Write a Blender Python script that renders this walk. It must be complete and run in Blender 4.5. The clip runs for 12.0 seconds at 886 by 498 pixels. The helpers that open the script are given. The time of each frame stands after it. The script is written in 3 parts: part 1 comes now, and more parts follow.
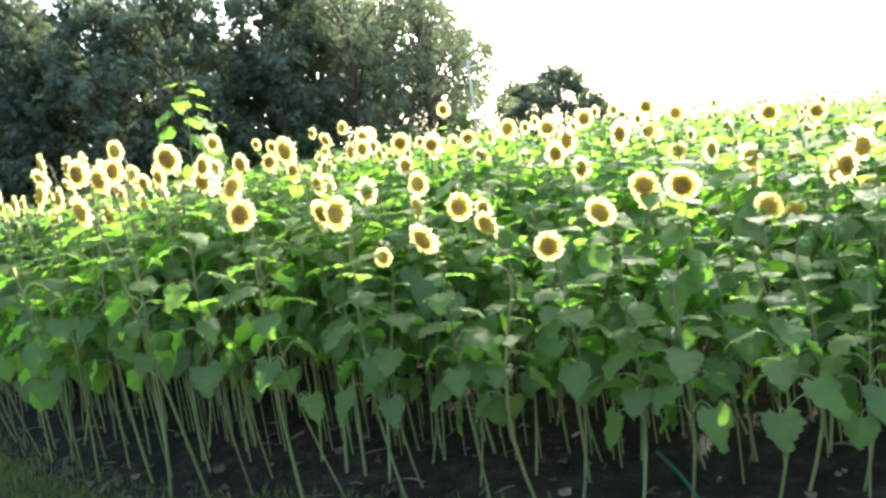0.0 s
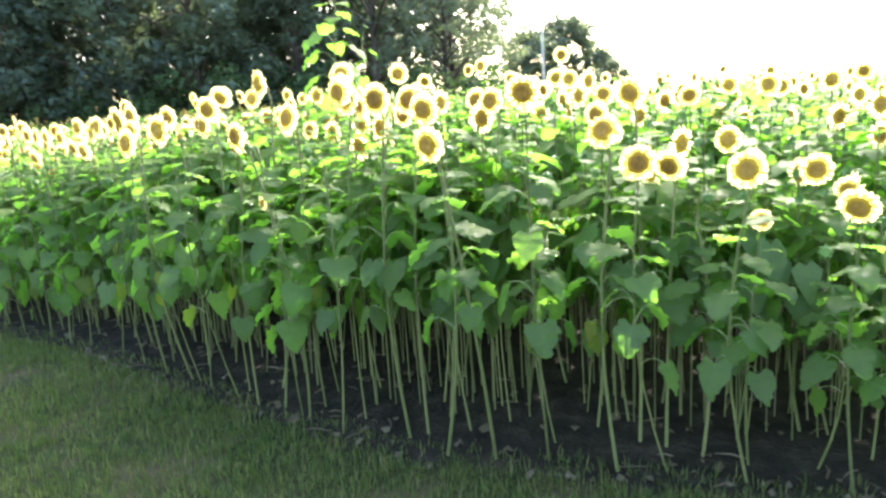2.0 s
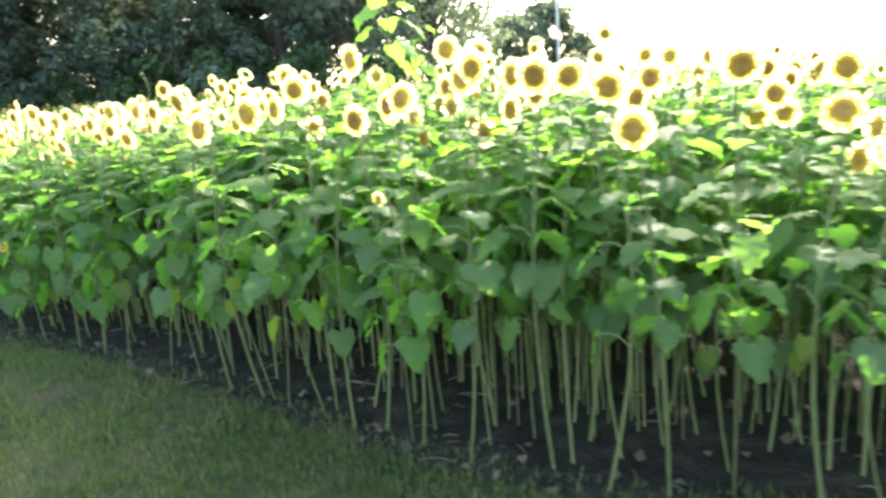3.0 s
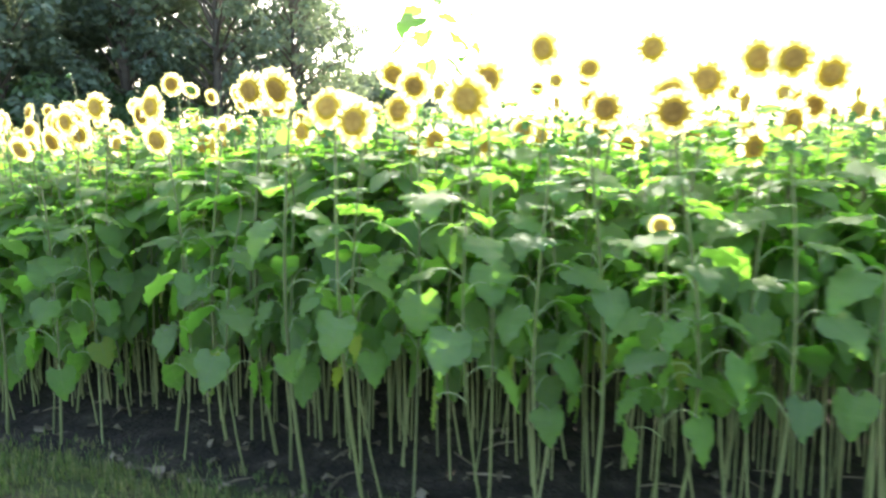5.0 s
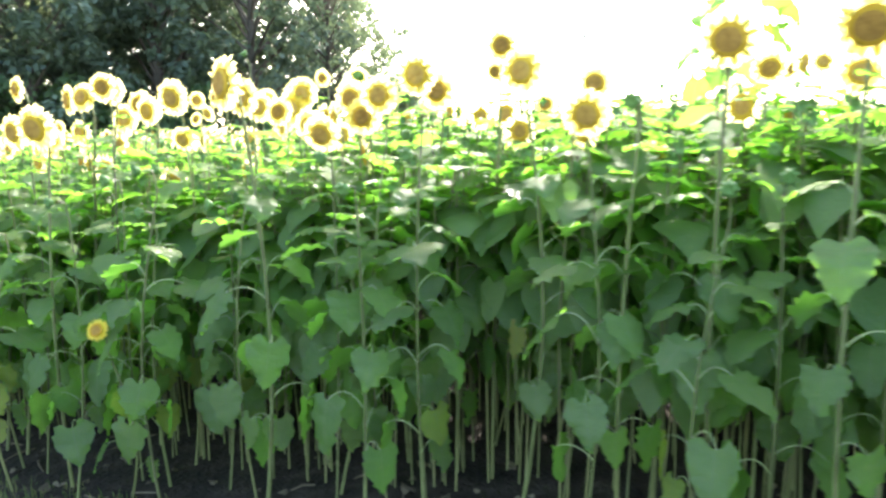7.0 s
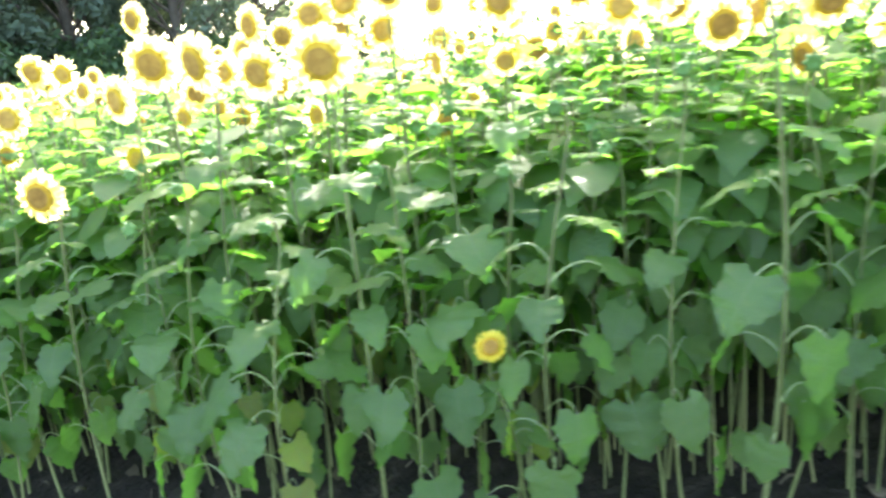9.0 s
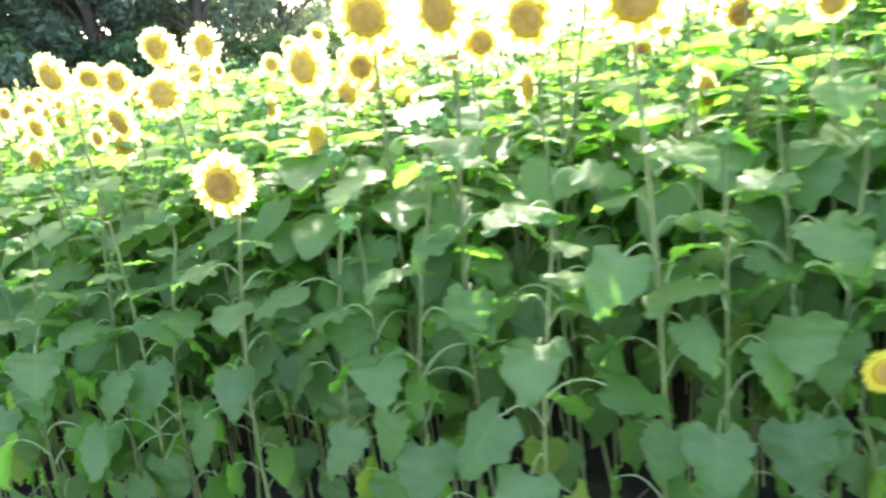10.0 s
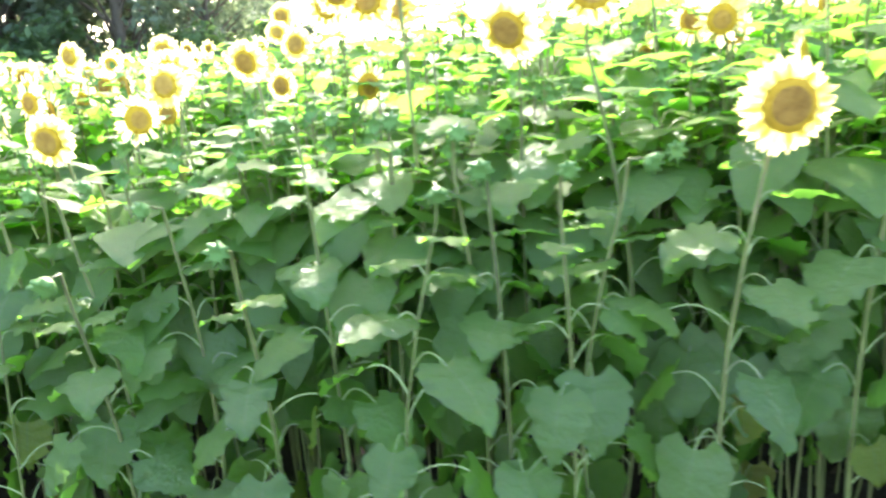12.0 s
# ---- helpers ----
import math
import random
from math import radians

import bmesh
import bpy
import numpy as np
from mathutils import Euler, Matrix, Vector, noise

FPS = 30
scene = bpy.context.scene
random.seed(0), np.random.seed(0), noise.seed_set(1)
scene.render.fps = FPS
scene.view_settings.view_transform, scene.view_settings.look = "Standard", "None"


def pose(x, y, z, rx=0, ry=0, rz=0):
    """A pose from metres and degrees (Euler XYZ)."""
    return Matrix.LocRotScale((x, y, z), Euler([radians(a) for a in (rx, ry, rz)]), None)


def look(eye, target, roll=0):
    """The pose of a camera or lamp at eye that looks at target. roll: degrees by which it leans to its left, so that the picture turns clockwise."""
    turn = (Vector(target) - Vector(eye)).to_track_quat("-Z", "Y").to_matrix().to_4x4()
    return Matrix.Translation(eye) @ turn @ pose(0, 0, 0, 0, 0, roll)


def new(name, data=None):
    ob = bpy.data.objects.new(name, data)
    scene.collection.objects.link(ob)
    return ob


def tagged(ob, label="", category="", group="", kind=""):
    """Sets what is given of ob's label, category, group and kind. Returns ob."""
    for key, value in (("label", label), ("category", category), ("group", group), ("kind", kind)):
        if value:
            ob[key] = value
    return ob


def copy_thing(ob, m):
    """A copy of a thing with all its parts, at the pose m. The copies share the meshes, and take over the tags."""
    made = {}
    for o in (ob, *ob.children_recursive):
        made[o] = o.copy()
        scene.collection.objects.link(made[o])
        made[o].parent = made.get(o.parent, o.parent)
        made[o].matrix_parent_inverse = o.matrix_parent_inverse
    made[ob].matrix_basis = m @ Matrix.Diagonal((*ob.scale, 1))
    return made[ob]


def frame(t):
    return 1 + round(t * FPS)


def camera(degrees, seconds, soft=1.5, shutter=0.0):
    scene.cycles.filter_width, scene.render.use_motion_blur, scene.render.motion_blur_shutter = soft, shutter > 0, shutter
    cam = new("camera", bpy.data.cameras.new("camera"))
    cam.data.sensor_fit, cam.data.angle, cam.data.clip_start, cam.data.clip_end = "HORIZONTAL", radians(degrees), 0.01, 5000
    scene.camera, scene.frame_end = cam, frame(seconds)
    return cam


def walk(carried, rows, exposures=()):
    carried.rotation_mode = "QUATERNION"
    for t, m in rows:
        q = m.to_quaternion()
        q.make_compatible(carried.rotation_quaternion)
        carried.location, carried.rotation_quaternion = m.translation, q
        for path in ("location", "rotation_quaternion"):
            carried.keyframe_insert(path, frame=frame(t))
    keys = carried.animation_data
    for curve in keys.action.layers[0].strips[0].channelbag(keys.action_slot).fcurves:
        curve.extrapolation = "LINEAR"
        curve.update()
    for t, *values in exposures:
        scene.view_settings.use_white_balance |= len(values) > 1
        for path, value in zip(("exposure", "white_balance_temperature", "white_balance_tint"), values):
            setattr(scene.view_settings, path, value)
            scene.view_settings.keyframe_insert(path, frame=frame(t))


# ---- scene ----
cam = camera(64.6, 12.0, soft=2.6, shutter=0.4)
PATH = [
    (0, (0.048, -0.124, 1.44), (-0.009, 1.862, 1.214), -7.6),
    (0.5, (-0.4, -0.165, 1.471), (-0.396, 1.817, 1.207), -5.9),
    (1, (-0.821, -0.127, 1.519), (-0.901, 1.846, 1.202), -5.2),
    (1.5, (-1.254, -0.067, 1.561), (-1.301, 1.901, 1.209), -4.1),
    (2, (-1.61, 0.173, 1.588), (-1.6, 2.135, 1.203), -3.2),
    (2.5, (-2.026, 0.373, 1.609), (-1.855, 2.322, 1.193), -1.8),
    (3, (-2.38, 0.713, 1.606), (-2.294, 2.665, 1.177), -3.4),
    (3.2, (-2.524, 0.836, 1.581), (-2.49, 2.791, 1.162), -3.4),
    (4.8, (-3.715, 1.705, 1.456), (-3.196, 3.614, 1.162), 0.3),
    (5, (-3.844, 1.87, 1.405), (-3.265, 3.765, 1.128), 0.4),
    (5.5, (-4.145, 2.314, 1.405), (-3.632, 4.227, 1.131), -0.8),
    (6, (-4.524, 2.669, 1.366), (-3.968, 4.572, 1.102), -0.5),
    (6.5, (-4.824, 3.081, 1.33), (-4.272, 4.986, 1.071), -0.7),
    (7, (-5.179, 3.411, 1.311), (-4.604, 5.309, 1.055), 0.4),
    (7.2, (-5.314, 3.549, 1.267), (-4.719, 5.442, 1.013), 0.5),
    (8.8, (-6.394, 4.728, 1.354), (-5.634, 6.519, 0.889), -4.9),
    (9, (-6.565, 4.846, 1.358), (-5.805, 6.634, 0.880), -4.9),
    (9.5, (-6.864, 5.192, 1.333), (-6.098, 6.978, 0.860), -4.6),
    (10, (-7.093, 5.611, 1.288), (-6.354, 7.411, 0.823), -5.6),
    (10.5, (-7.428, 5.904, 1.240), (-6.625, 7.680, 0.790), -5.0),
    (11, (-7.590, 6.314, 1.202), (-6.748, 8.058, 0.702), -5.4),
    (11.5, (-7.912, 6.584, 1.162), (-7.010, 8.305, 0.687), -4.9),
    (12, (-8.207, 6.889, 1.150), (-7.211, 8.558, 0.682), -4.0),
]
walk(cam, [(t, look(eye, target, roll)) for t, eye, target, roll in PATH], [(0, 2.65, 6600, 7), (1, 2.7, 6600, 7), (2.5, 3.2, 6600, 6), (6, 3.2, 6600, 6), (9, 3.75, 6600, 5), (12, 3.75, 6600, 5)])

# ---- world, sun and exposure ----
SUN_AZ, SUN_EL = radians(21), radians(35)          # clockwise from +y, above the ground
world = bpy.data.worlds.new("world")
scene.world = world
world.use_nodes = True
wn = world.node_tree.nodes
sky = wn.new("ShaderNodeTexSky")
sky.sky_type = "NISHITA"
sky.sun_disc = False
sky.sun_elevation, sky.sun_rotation = SUN_EL, SUN_AZ
sky.air_density, sky.dust_density, sky.ozone_density = 1.0, 3.5, 1.0
wn["Background"].inputs["Strength"].default_value = 0.15
world.node_tree.links.new(sky.outputs["Color"], wn["Background"].inputs["Color"])
sun = new("sun", bpy.data.lights.new("sun", "SUN"))
sun.data.energy, sun.data.angle, sun.data.color = 2.1, radians(0.6), (1.0, 0.95, 0.86)
sun_way = Vector((math.sin(SUN_AZ) * math.cos(SUN_EL), math.cos(SUN_AZ) * math.cos(SUN_EL), math.sin(SUN_EL)))
sun.matrix_world = look(sun_way * 80, (0, 0, 0))

# ---- plan: u runs along the field's edge, n into the field ----
ALONG, INTO = Vector((-0.765, 0.644, 0)), Vector((0.644, 0.765, 0))
EDGE = 1.40                                         # n of the first stems
rng = random.Random(11)


def un(x, y):
    return ALONG.x * x + ALONG.y * y, INTO.x * x + INTO.y * y


def xy(u, n):
    return ALONG.x * u + INTO.x * n, ALONG.y * u + INTO.y * n


def edge_n(u):
    """n of the first stems at u: the edge swings away near the start."""
    return EDGE + 0.38 * min(max(3.6 - u, 0), 6)


def ground_z(x, y):
    u, n = un(x, y)
    drop = 0.02 * min(max(u - 3, 0), 4) + 0.07 * min(max(u - 7, 0), 5) - 0.03 * min(max(u - 13, 0), 12)
    deep = max(n - EDGE, 0)
    share = 0.25 + 0.75 * min(max((u - 1.5) / 5, 0), 1)
    rise = (0.10 * min(deep, 2.8) + 0.03 * min(max(deep - 2.8, 0), 22)) * share
    bump = 0.02 * noise.noise((x * 0.8, y * 0.8, 0)) if abs(x) < 40 and abs(y) < 60 else 0
    return -0.06 - drop + rise + bump


# ---- materials ----
def material(name):
    m = bpy.data.materials.new(name)
    m.use_nodes = True
    t = m.node_tree
    t.nodes.clear()
    out = t.nodes.new("ShaderNodeOutputMaterial")
    return m, t, out


def node(t, kind, values=(), operation="", blend_type=""):
    nd = t.nodes.new("ShaderNode" + kind)
    if operation:
        nd.operation = operation
    if blend_type:
        nd.blend_type = blend_type
    for k, v in dict(values).items():
        nd.inputs[k].default_value = v
    return nd


def ramp(t, fac, stops):
    nd = t.nodes.new("ShaderNodeValToRGB")
    el = nd.color_ramp.elements
    while len(el) < len(stops):
        el.new(0.5)
    for e, (p, c) in zip(el, stops):
        e.position, e.color = p, (*c, 1)
    t.links.new(fac, nd.inputs["Fac"])
    return nd.outputs["Color"]


def math_node(t, op, a, b=None):
    nd = node(t, "Math", operation=op)
    for i, v in enumerate((a, b)):
        if v is None:
            continue
        if isinstance(v, (int, float)):
            nd.inputs[i].default_value = v
        else:
            t.links.new(v, nd.inputs[i])
    return nd.outputs[0]


def noise_tex(t, scale, detail=3.0, coord="Object"):
    tc = node(t, "TexCoord")
    nz = node(t, "TexNoise", {"Scale": scale, "Detail": detail})
    t.links.new(tc.outputs[coord], nz.inputs["Vector"])
    return nz.outputs["Fac"]


def chance(t):
    """A random number for each object, or for each island of a joined mesh."""
    a, b = node(t, "ObjectInfo").outputs["Random"], node(t, "NewGeometry").outputs["Random Per Island"]
    return math_node(t, "FRACT", math_node(t, "ADD", a, b))


def mix_colour(t, fac, a, b, blend="MIX"):
    nd = node(t, "MixRGB", blend_type=blend)
    for i, v in enumerate((fac, a, b)):
        if isinstance(v, (int, float)):
            nd.inputs[i].default_value = v
        elif isinstance(v, tuple):
            nd.inputs[i].default_value = (*v, 1)
        else:
            t.links.new(v, nd.inputs[i])
    return nd.outputs[0]


def thin_shader(t, out, colour, through_colour, share, rough, gloss, bump=None, waxy=0.0):
    """A thin leaf: it reflects on its face and lets light through. waxy: an even thin gloss over a matt face, in place of the layered one."""
    if waxy:
        face = node(t, "MixShader", {"Fac": waxy})
        matt, shine = node(t, "BsdfDiffuse"), node(t, "BsdfGlossy", {"Roughness": rough})
        t.links.new(colour, matt.inputs["Color"])
        t.links.new(matt.outputs[0], face.inputs[1])
        t.links.new(shine.outputs[0], face.inputs[2])
        lobes = (matt, shine)
    else:
        face = node(t, "BsdfPrincipled", {"Roughness": rough, "Specular IOR Level": gloss})
        t.links.new(colour, face.inputs["Base Color"])
        lobes = (face,)
    back = node(t, "BsdfTranslucent")
    t.links.new(through_colour, back.inputs["Color"])
    if bump is not None:
        b = node(t, "Bump", {"Strength": 0.9, "Distance": 0.012})
        t.links.new(bump, b.inputs["Height"])
        for lobe in lobes:
            t.links.new(b.outputs[0], lobe.inputs["Normal"])
    mx = node(t, "MixShader", {"Fac": share})
    t.links.new(face.outputs[0], mx.inputs[1])
    t.links.new(back.outputs[0], mx.inputs[2])
    t.links.new(mx.outputs[0], out.inputs["Surface"])


def leaf_material(name, stops, through_stops, share=0.52):
    m, t, out = material(name)
    uv = node(t, "UVMap")
    sep = node(t, "SeparateXYZ")
    t.links.new(uv.outputs[0], sep.inputs[0])
    side = math_node(t, "ABSOLUTE", math_node(t, "SUBTRACT", sep.outputs[1], 0.5))
    mid = math_node(t, "LESS_THAN", side, 0.02)
    phase = math_node(t, "SUBTRACT", sep.outputs[0], math_node(t, "MULTIPLY", side, 0.9))
    ribs = math_node(t, "GREATER_THAN", math_node(t, "SINE", math_node(t, "MULTIPLY", phase, 42.0)), 0.965)
    vein = math_node(t, "MAXIMUM", mid, math_node(t, "MULTIPLY", ribs, 0.55))
    patch = noise_tex(t, 22.0, 4.0)
    pick = math_node(t, "ADD", math_node(t, "MULTIPLY", chance(t), 0.55), math_node(t, "MULTIPLY", patch, 0.45))
    spots = math_node(t, "MULTIPLY", math_node(t, "GREATER_THAN", noise_tex(t, 38.0, 2.0), 0.67), 0.5)
    plain = mix_colour(t, spots, ramp(t, pick, stops), (0.17, 0.17, 0.06))
    base = mix_colour(t, math_node(t, "MULTIPLY", vein, 0.6), plain, (0.22, 0.29, 0.12))
    thru = mix_colour(t, math_node(t, "MULTIPLY", vein, 0.25), ramp(t, pick, through_stops), (0.10, 0.20, 0.03))
    thin_shader(t, out, base, thru, share, 0.25, 0.0, math_node(t, "SUBTRACT", noise_tex(t, 70.0, 3.0), vein), 0.045)
    return m


LEAF = leaf_material("sunflower_leaf",
                     [(0.0, (0.068, 0.108, 0.044)), (0.5, (0.098, 0.144, 0.054)), (1.0, (0.138, 0.185, 0.066))],
                     [(0.0, (0.19, 0.46, 0.05)), (0.6, (0.28, 0.58, 0.06)), (1.0, (0.37, 0.66, 0.08))])
OLD_LEAF = leaf_material("yellowing_leaf",
                         [(0.0, (0.10, 0.16, 0.040)), (0.6, (0.16, 0.19, 0.045)), (1.0, (0.20, 0.16, 0.06))],
                         [(0.0, (0.28, 0.48, 0.05)), (0.6, (0.42, 0.54, 0.06)), (1.0, (0.42, 0.36, 0.08))])


def petal_material():
    m, t, out = material("petal")
    pick = math_node(t, "ADD", math_node(t, "MULTIPLY", chance(t), 0.6), math_node(t, "MULTIPLY", noise_tex(t, 40.0), 0.4))
    base = ramp(t, pick, [(0.0, (0.80, 0.50, 0.015)), (0.5, (0.85, 0.60, 0.03)), (1.0, (0.88, 0.68, 0.08))])
    thru = ramp(t, pick, [(0.0, (0.94, 0.84, 0.38)), (1.0, (0.96, 0.92, 0.62))])
    thin_shader(t, out, base, thru, 0.72, 0.55, 0.25)
    return m


def solid_material(name, stops, scale, rough=0.7, bump=0.3, gloss=0.3, fine=None):
    m, t, out = material(name)
    s = node(t, "BsdfPrincipled", {"Roughness": rough, "Specular IOR Level": gloss})
    n1 = noise_tex(t, scale, 5.0)
    pick = math_node(t, "ADD", math_node(t, "MULTIPLY", n1, 0.6), math_node(t, "MULTIPLY", chance(t), 0.4))
    t.links.new(ramp(t, pick, stops), s.inputs["Base Color"])
    b = node(t, "Bump", {"Strength": bump, "Distance": 0.01})
    t.links.new(noise_tex(t, fine or scale * 6, 4.0), b.inputs["Height"])
    t.links.new(b.outputs[0], s.inputs["Normal"])
    t.links.new(s.outputs[0], out.inputs["Surface"])
    return m


PETAL = petal_material()
DISC = solid_material("seed_disc", [(0.25, (0.20, 0.10, 0.02)), (0.55, (0.38, 0.205, 0.045)), (0.85, (0.55, 0.33, 0.07))], 60.0, 0.85, 0.9, 0.2, 260.0)
FLORET = solid_material("floret_ring", [(0.2, (0.42, 0.22, 0.02)), (0.8, (0.62, 0.38, 0.03))], 80.0, 0.8, 0.9, 0.2, 300.0)
CALYX = solid_material("calyx", [(0.2, (0.07, 0.15, 0.035)), (0.8, (0.13, 0.23, 0.06))], 40.0, 0.6)
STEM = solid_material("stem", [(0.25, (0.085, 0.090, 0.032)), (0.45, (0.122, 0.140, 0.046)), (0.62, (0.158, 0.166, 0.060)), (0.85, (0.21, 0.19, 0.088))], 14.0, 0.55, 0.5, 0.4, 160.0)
PETIOLE = solid_material("petiole", [(0.2, (0.26, 0.32, 0.13)), (0.8, (0.40, 0.44, 0.22))], 20.0, 0.45, 0.3, 0.5)
BARK = solid_material("bark", [(0.2, (0.05, 0.04, 0.03)), (0.8, (0.14, 0.11, 0.085))], 3.0, 0.9, 0.8)
LITTER = solid_material("dry_litter", [(0.2, (0.06, 0.045, 0.028)), (0.6, (0.11, 0.085, 0.055)), (0.9, (0.22, 0.18, 0.13))], 20.0, 0.8)


def tree_leaf_material(name, low, high, thru):
    m, t, out = material(name)
    pick = math_node(t, "ADD", math_node(t, "MULTIPLY", node(t, "NewGeometry").outputs["Random Per Island"], 0.25),
                     math_node(t, "ADD", math_node(t, "MULTIPLY", noise_tex(t, 0.35, 2.0), 0.5), math_node(t, "MULTIPLY", node(t, "ObjectInfo").outputs["Random"], 0.25)))
    base = ramp(t, pick, [(0.3, low), (0.75, high)])
    thr = ramp(t, pick, [(0.2, tuple(c * 0.6 for c in thru)), (0.8, thru)])
    thin_shader(t, out, base, thr, 0.42, 0.65, 0.18)
    return m


TREE_LEAF = tree_leaf_material("tree_leaf", (0.055, 0.080, 0.070), (0.145, 0.185, 0.125), (0.25, 0.32, 0.15))
BUSH_LEAF = tree_leaf_material("bush_leaf", (0.045, 0.080, 0.040), (0.100, 0.150, 0.065), (0.15, 0.25, 0.06))


def ground_material():
    """Mown grass up to the field's edge, dark soil beyond it."""
    m, t, out = material("ground")
    tc = node(t, "TexCoord")
    dot = node(t, "VectorMath", operation="DOT_PRODUCT")
    t.links.new(tc.outputs["Object"], dot.inputs[0])
    dot.inputs[1].default_value = INTO
    edge = math_node(t, "ADD", dot.outputs["Value"], math_node(t, "MULTIPLY", math_node(t, "SUBTRACT", noise_tex(t, 3.0, 5.0), 0.5), 0.55))
    run = node(t, "VectorMath", operation="DOT_PRODUCT")
    t.links.new(tc.outputs["Object"], run.inputs[0])
    run.inputs[1].default_value = ALONG
    swing = math_node(t, "MULTIPLY", math_node(t, "MAXIMUM", math_node(t, "SUBTRACT", 3.6, run.outputs["Value"]), 0.0), 0.38)
    soil_side = math_node(t, "MULTIPLY", math_node(t, "SUBTRACT", math_node(t, "SUBTRACT", edge, swing), 1.22), 6.0)
    clamp = node(t, "Clamp")
    t.links.new(soil_side, clamp.inputs[0])
    grass = ramp(t, noise_tex(t, 2.2, 6.0), [(0.3, (0.022, 0.033, 0.010)), (0.5, (0.040, 0.046, 0.016)), (0.66, (0.082, 0.064, 0.037))])
    soil = ramp(t, noise_tex(t, 7.0, 7.0), [(0.3, (0.013, 0.0105, 0.008)), (0.55, (0.027, 0.021, 0.016)), (0.8, (0.060, 0.049, 0.036))])
    s = node(t, "BsdfPrincipled", {"Roughness": 0.95, "Specular IOR Level": 0.15})
    t.links.new(mix_colour(t, clamp.outputs[0], grass, soil), s.inputs["Base Color"])
    b = node(t, "Bump", {"Strength": 0.8, "Distance": 0.03})
    t.links.new(noise_tex(t, 30.0, 6.0), b.inputs["Height"])
    t.links.new(b.outputs[0], s.inputs["Normal"])
    t.links.new(s.outputs[0], out.inputs["Surface"])
    return m


GROUND = ground_material()


def blade_material():
    m, t, out = material("grass_blade")
    pick = math_node(t, "ADD", math_node(t, "MULTIPLY", node(t, "NewGeometry").outputs["Random Per Island"], 0.6), math_node(t, "MULTIPLY", noise_tex(t, 1.5), 0.4))
    base = ramp(t, pick, [(0.2, (0.040, 0.066, 0.015)), (0.5, (0.075, 0.098, 0.028)), (0.8, (0.22, 0.185, 0.08))])
    thru = ramp(t, pick, [(0.2, (0.12, 0.26, 0.03)), (0.9, (0.30, 0.36, 0.08))])
    thin_shader(t, out, base, thru, 0.35, 0.5, 0.3)
    return m


BLADE = blade_material()


# ---- mesh helpers ----
class Build:
    """Vertices, faces, material slots and uv gathered into one mesh."""

    def __init__(self):
        self.v, self.f, self.m, self.uv = [], [], [], []

    def add(self, verts, faces, slot=0, uvs=None):
        o = len(self.v)
        self.v += [tuple(p) for p in verts]
        self.uv += uvs if uvs else [(0.0, 0.0)] * len(verts)
        for fc in faces:
            self.f.append(tuple(i + o for i in fc))
            self.m.append(slot)

    def tube(self, pts, radii, sides=6, slot=0, cap=False):
        rings, faces = [], []
        for i, p in enumerate(pts):
            p = Vector(p)
            d = (Vector(pts[min(i + 1, len(pts) - 1)]) - Vector(pts[max(i - 1, 0)])).normalized()
            a = d.cross(Vector((0.31, 0.95, 0.05))).normalized()
            b = d.cross(a)
            for k in range(sides):
                w = 2 * math.pi * k / sides
                rings.append(p + (a * math.cos(w) + b * math.sin(w)) * radii[i])
        for i in range(len(pts) - 1):
            for k in range(sides):
                k2 = (k + 1) % sides
                faces.append((i * sides + k, i * sides + k2, (i + 1) * sides + k2, (i + 1) * sides + k))
        if cap:
            faces.append(tuple((len(pts) - 1) * sides + k for k in range(sides)))
        self.add(rings, faces, slot)

    def mesh(self, name, mats, smooth=True):
        me = bpy.data.meshes.new(name)
        me.from_pydata(self.v, [], self.f)
        for mt in mats:
            me.materials.append(mt)
        me.polygons.foreach_set("material_index", self.m)
        if smooth:
            me.polygons.foreach_set("use_smooth", [True] * len(self.f))
        layer = me.uv_layers.new(name="uv")
        idx = np.empty(len(me.loops), dtype=np.int32)
        me.loops.foreach_get("vertex_index", idx)
        layer.data.foreach_set("uv", np.array(self.uv, dtype=np.float32)[idx].ravel())
        me.update()
        return me


def joined(name, templates, places, mats):
    """One mesh out of many placed copies of small templates: (build, matrix) pairs, all by arrays."""
    vs, loops, totals, slots, base = [], [], [], [], 0
    cached = []
    for b in templates:
        v = np.array(b.v, dtype=np.float64)
        lp = np.concatenate([np.array(fc) for fc in b.f])
        tot = np.array([len(fc) for fc in b.f])
        cached.append((v, lp, tot, np.array(b.m)))
    for k, mat in places:
        v, lp, tot, sl = cached[k]
        mt = np.array(mat)
        vs.append(v @ mt[:3, :3].T + mt[:3, 3])
        loops.append(lp + base)
        totals.append(tot)
        slots.append(sl)
        base += len(v)
    vs, loops, totals, slots = np.concatenate(vs), np.concatenate(loops), np.concatenate(totals), np.concatenate(slots)
    starts = np.concatenate(([0], np.cumsum(totals)[:-1]))
    me = bpy.data.meshes.new(name)
    me.vertices.add(len(vs))
    me.vertices.foreach_set("co", vs.astype(np.float32).ravel())
    me.loops.add(len(loops))
    me.loops.foreach_set("vertex_index", loops.astype(np.int32))
    me.polygons.add(len(totals))
    me.polygons.foreach_set("loop_start", starts.astype(np.int32))
    me.polygons.foreach_set("material_index", slots.astype(np.int32))
    for mt in mats:
        me.materials.append(mt)
    me.update(calc_edges=True)
    me.validate()
    return new(name, me)


def placed(name, mesh, parent, m=None, label=""):
    ob = new(name, mesh)
    ob.parent = parent
    if m is not None:
        ob.matrix_basis = m
    if label:
        ob["label"] = label
    return ob


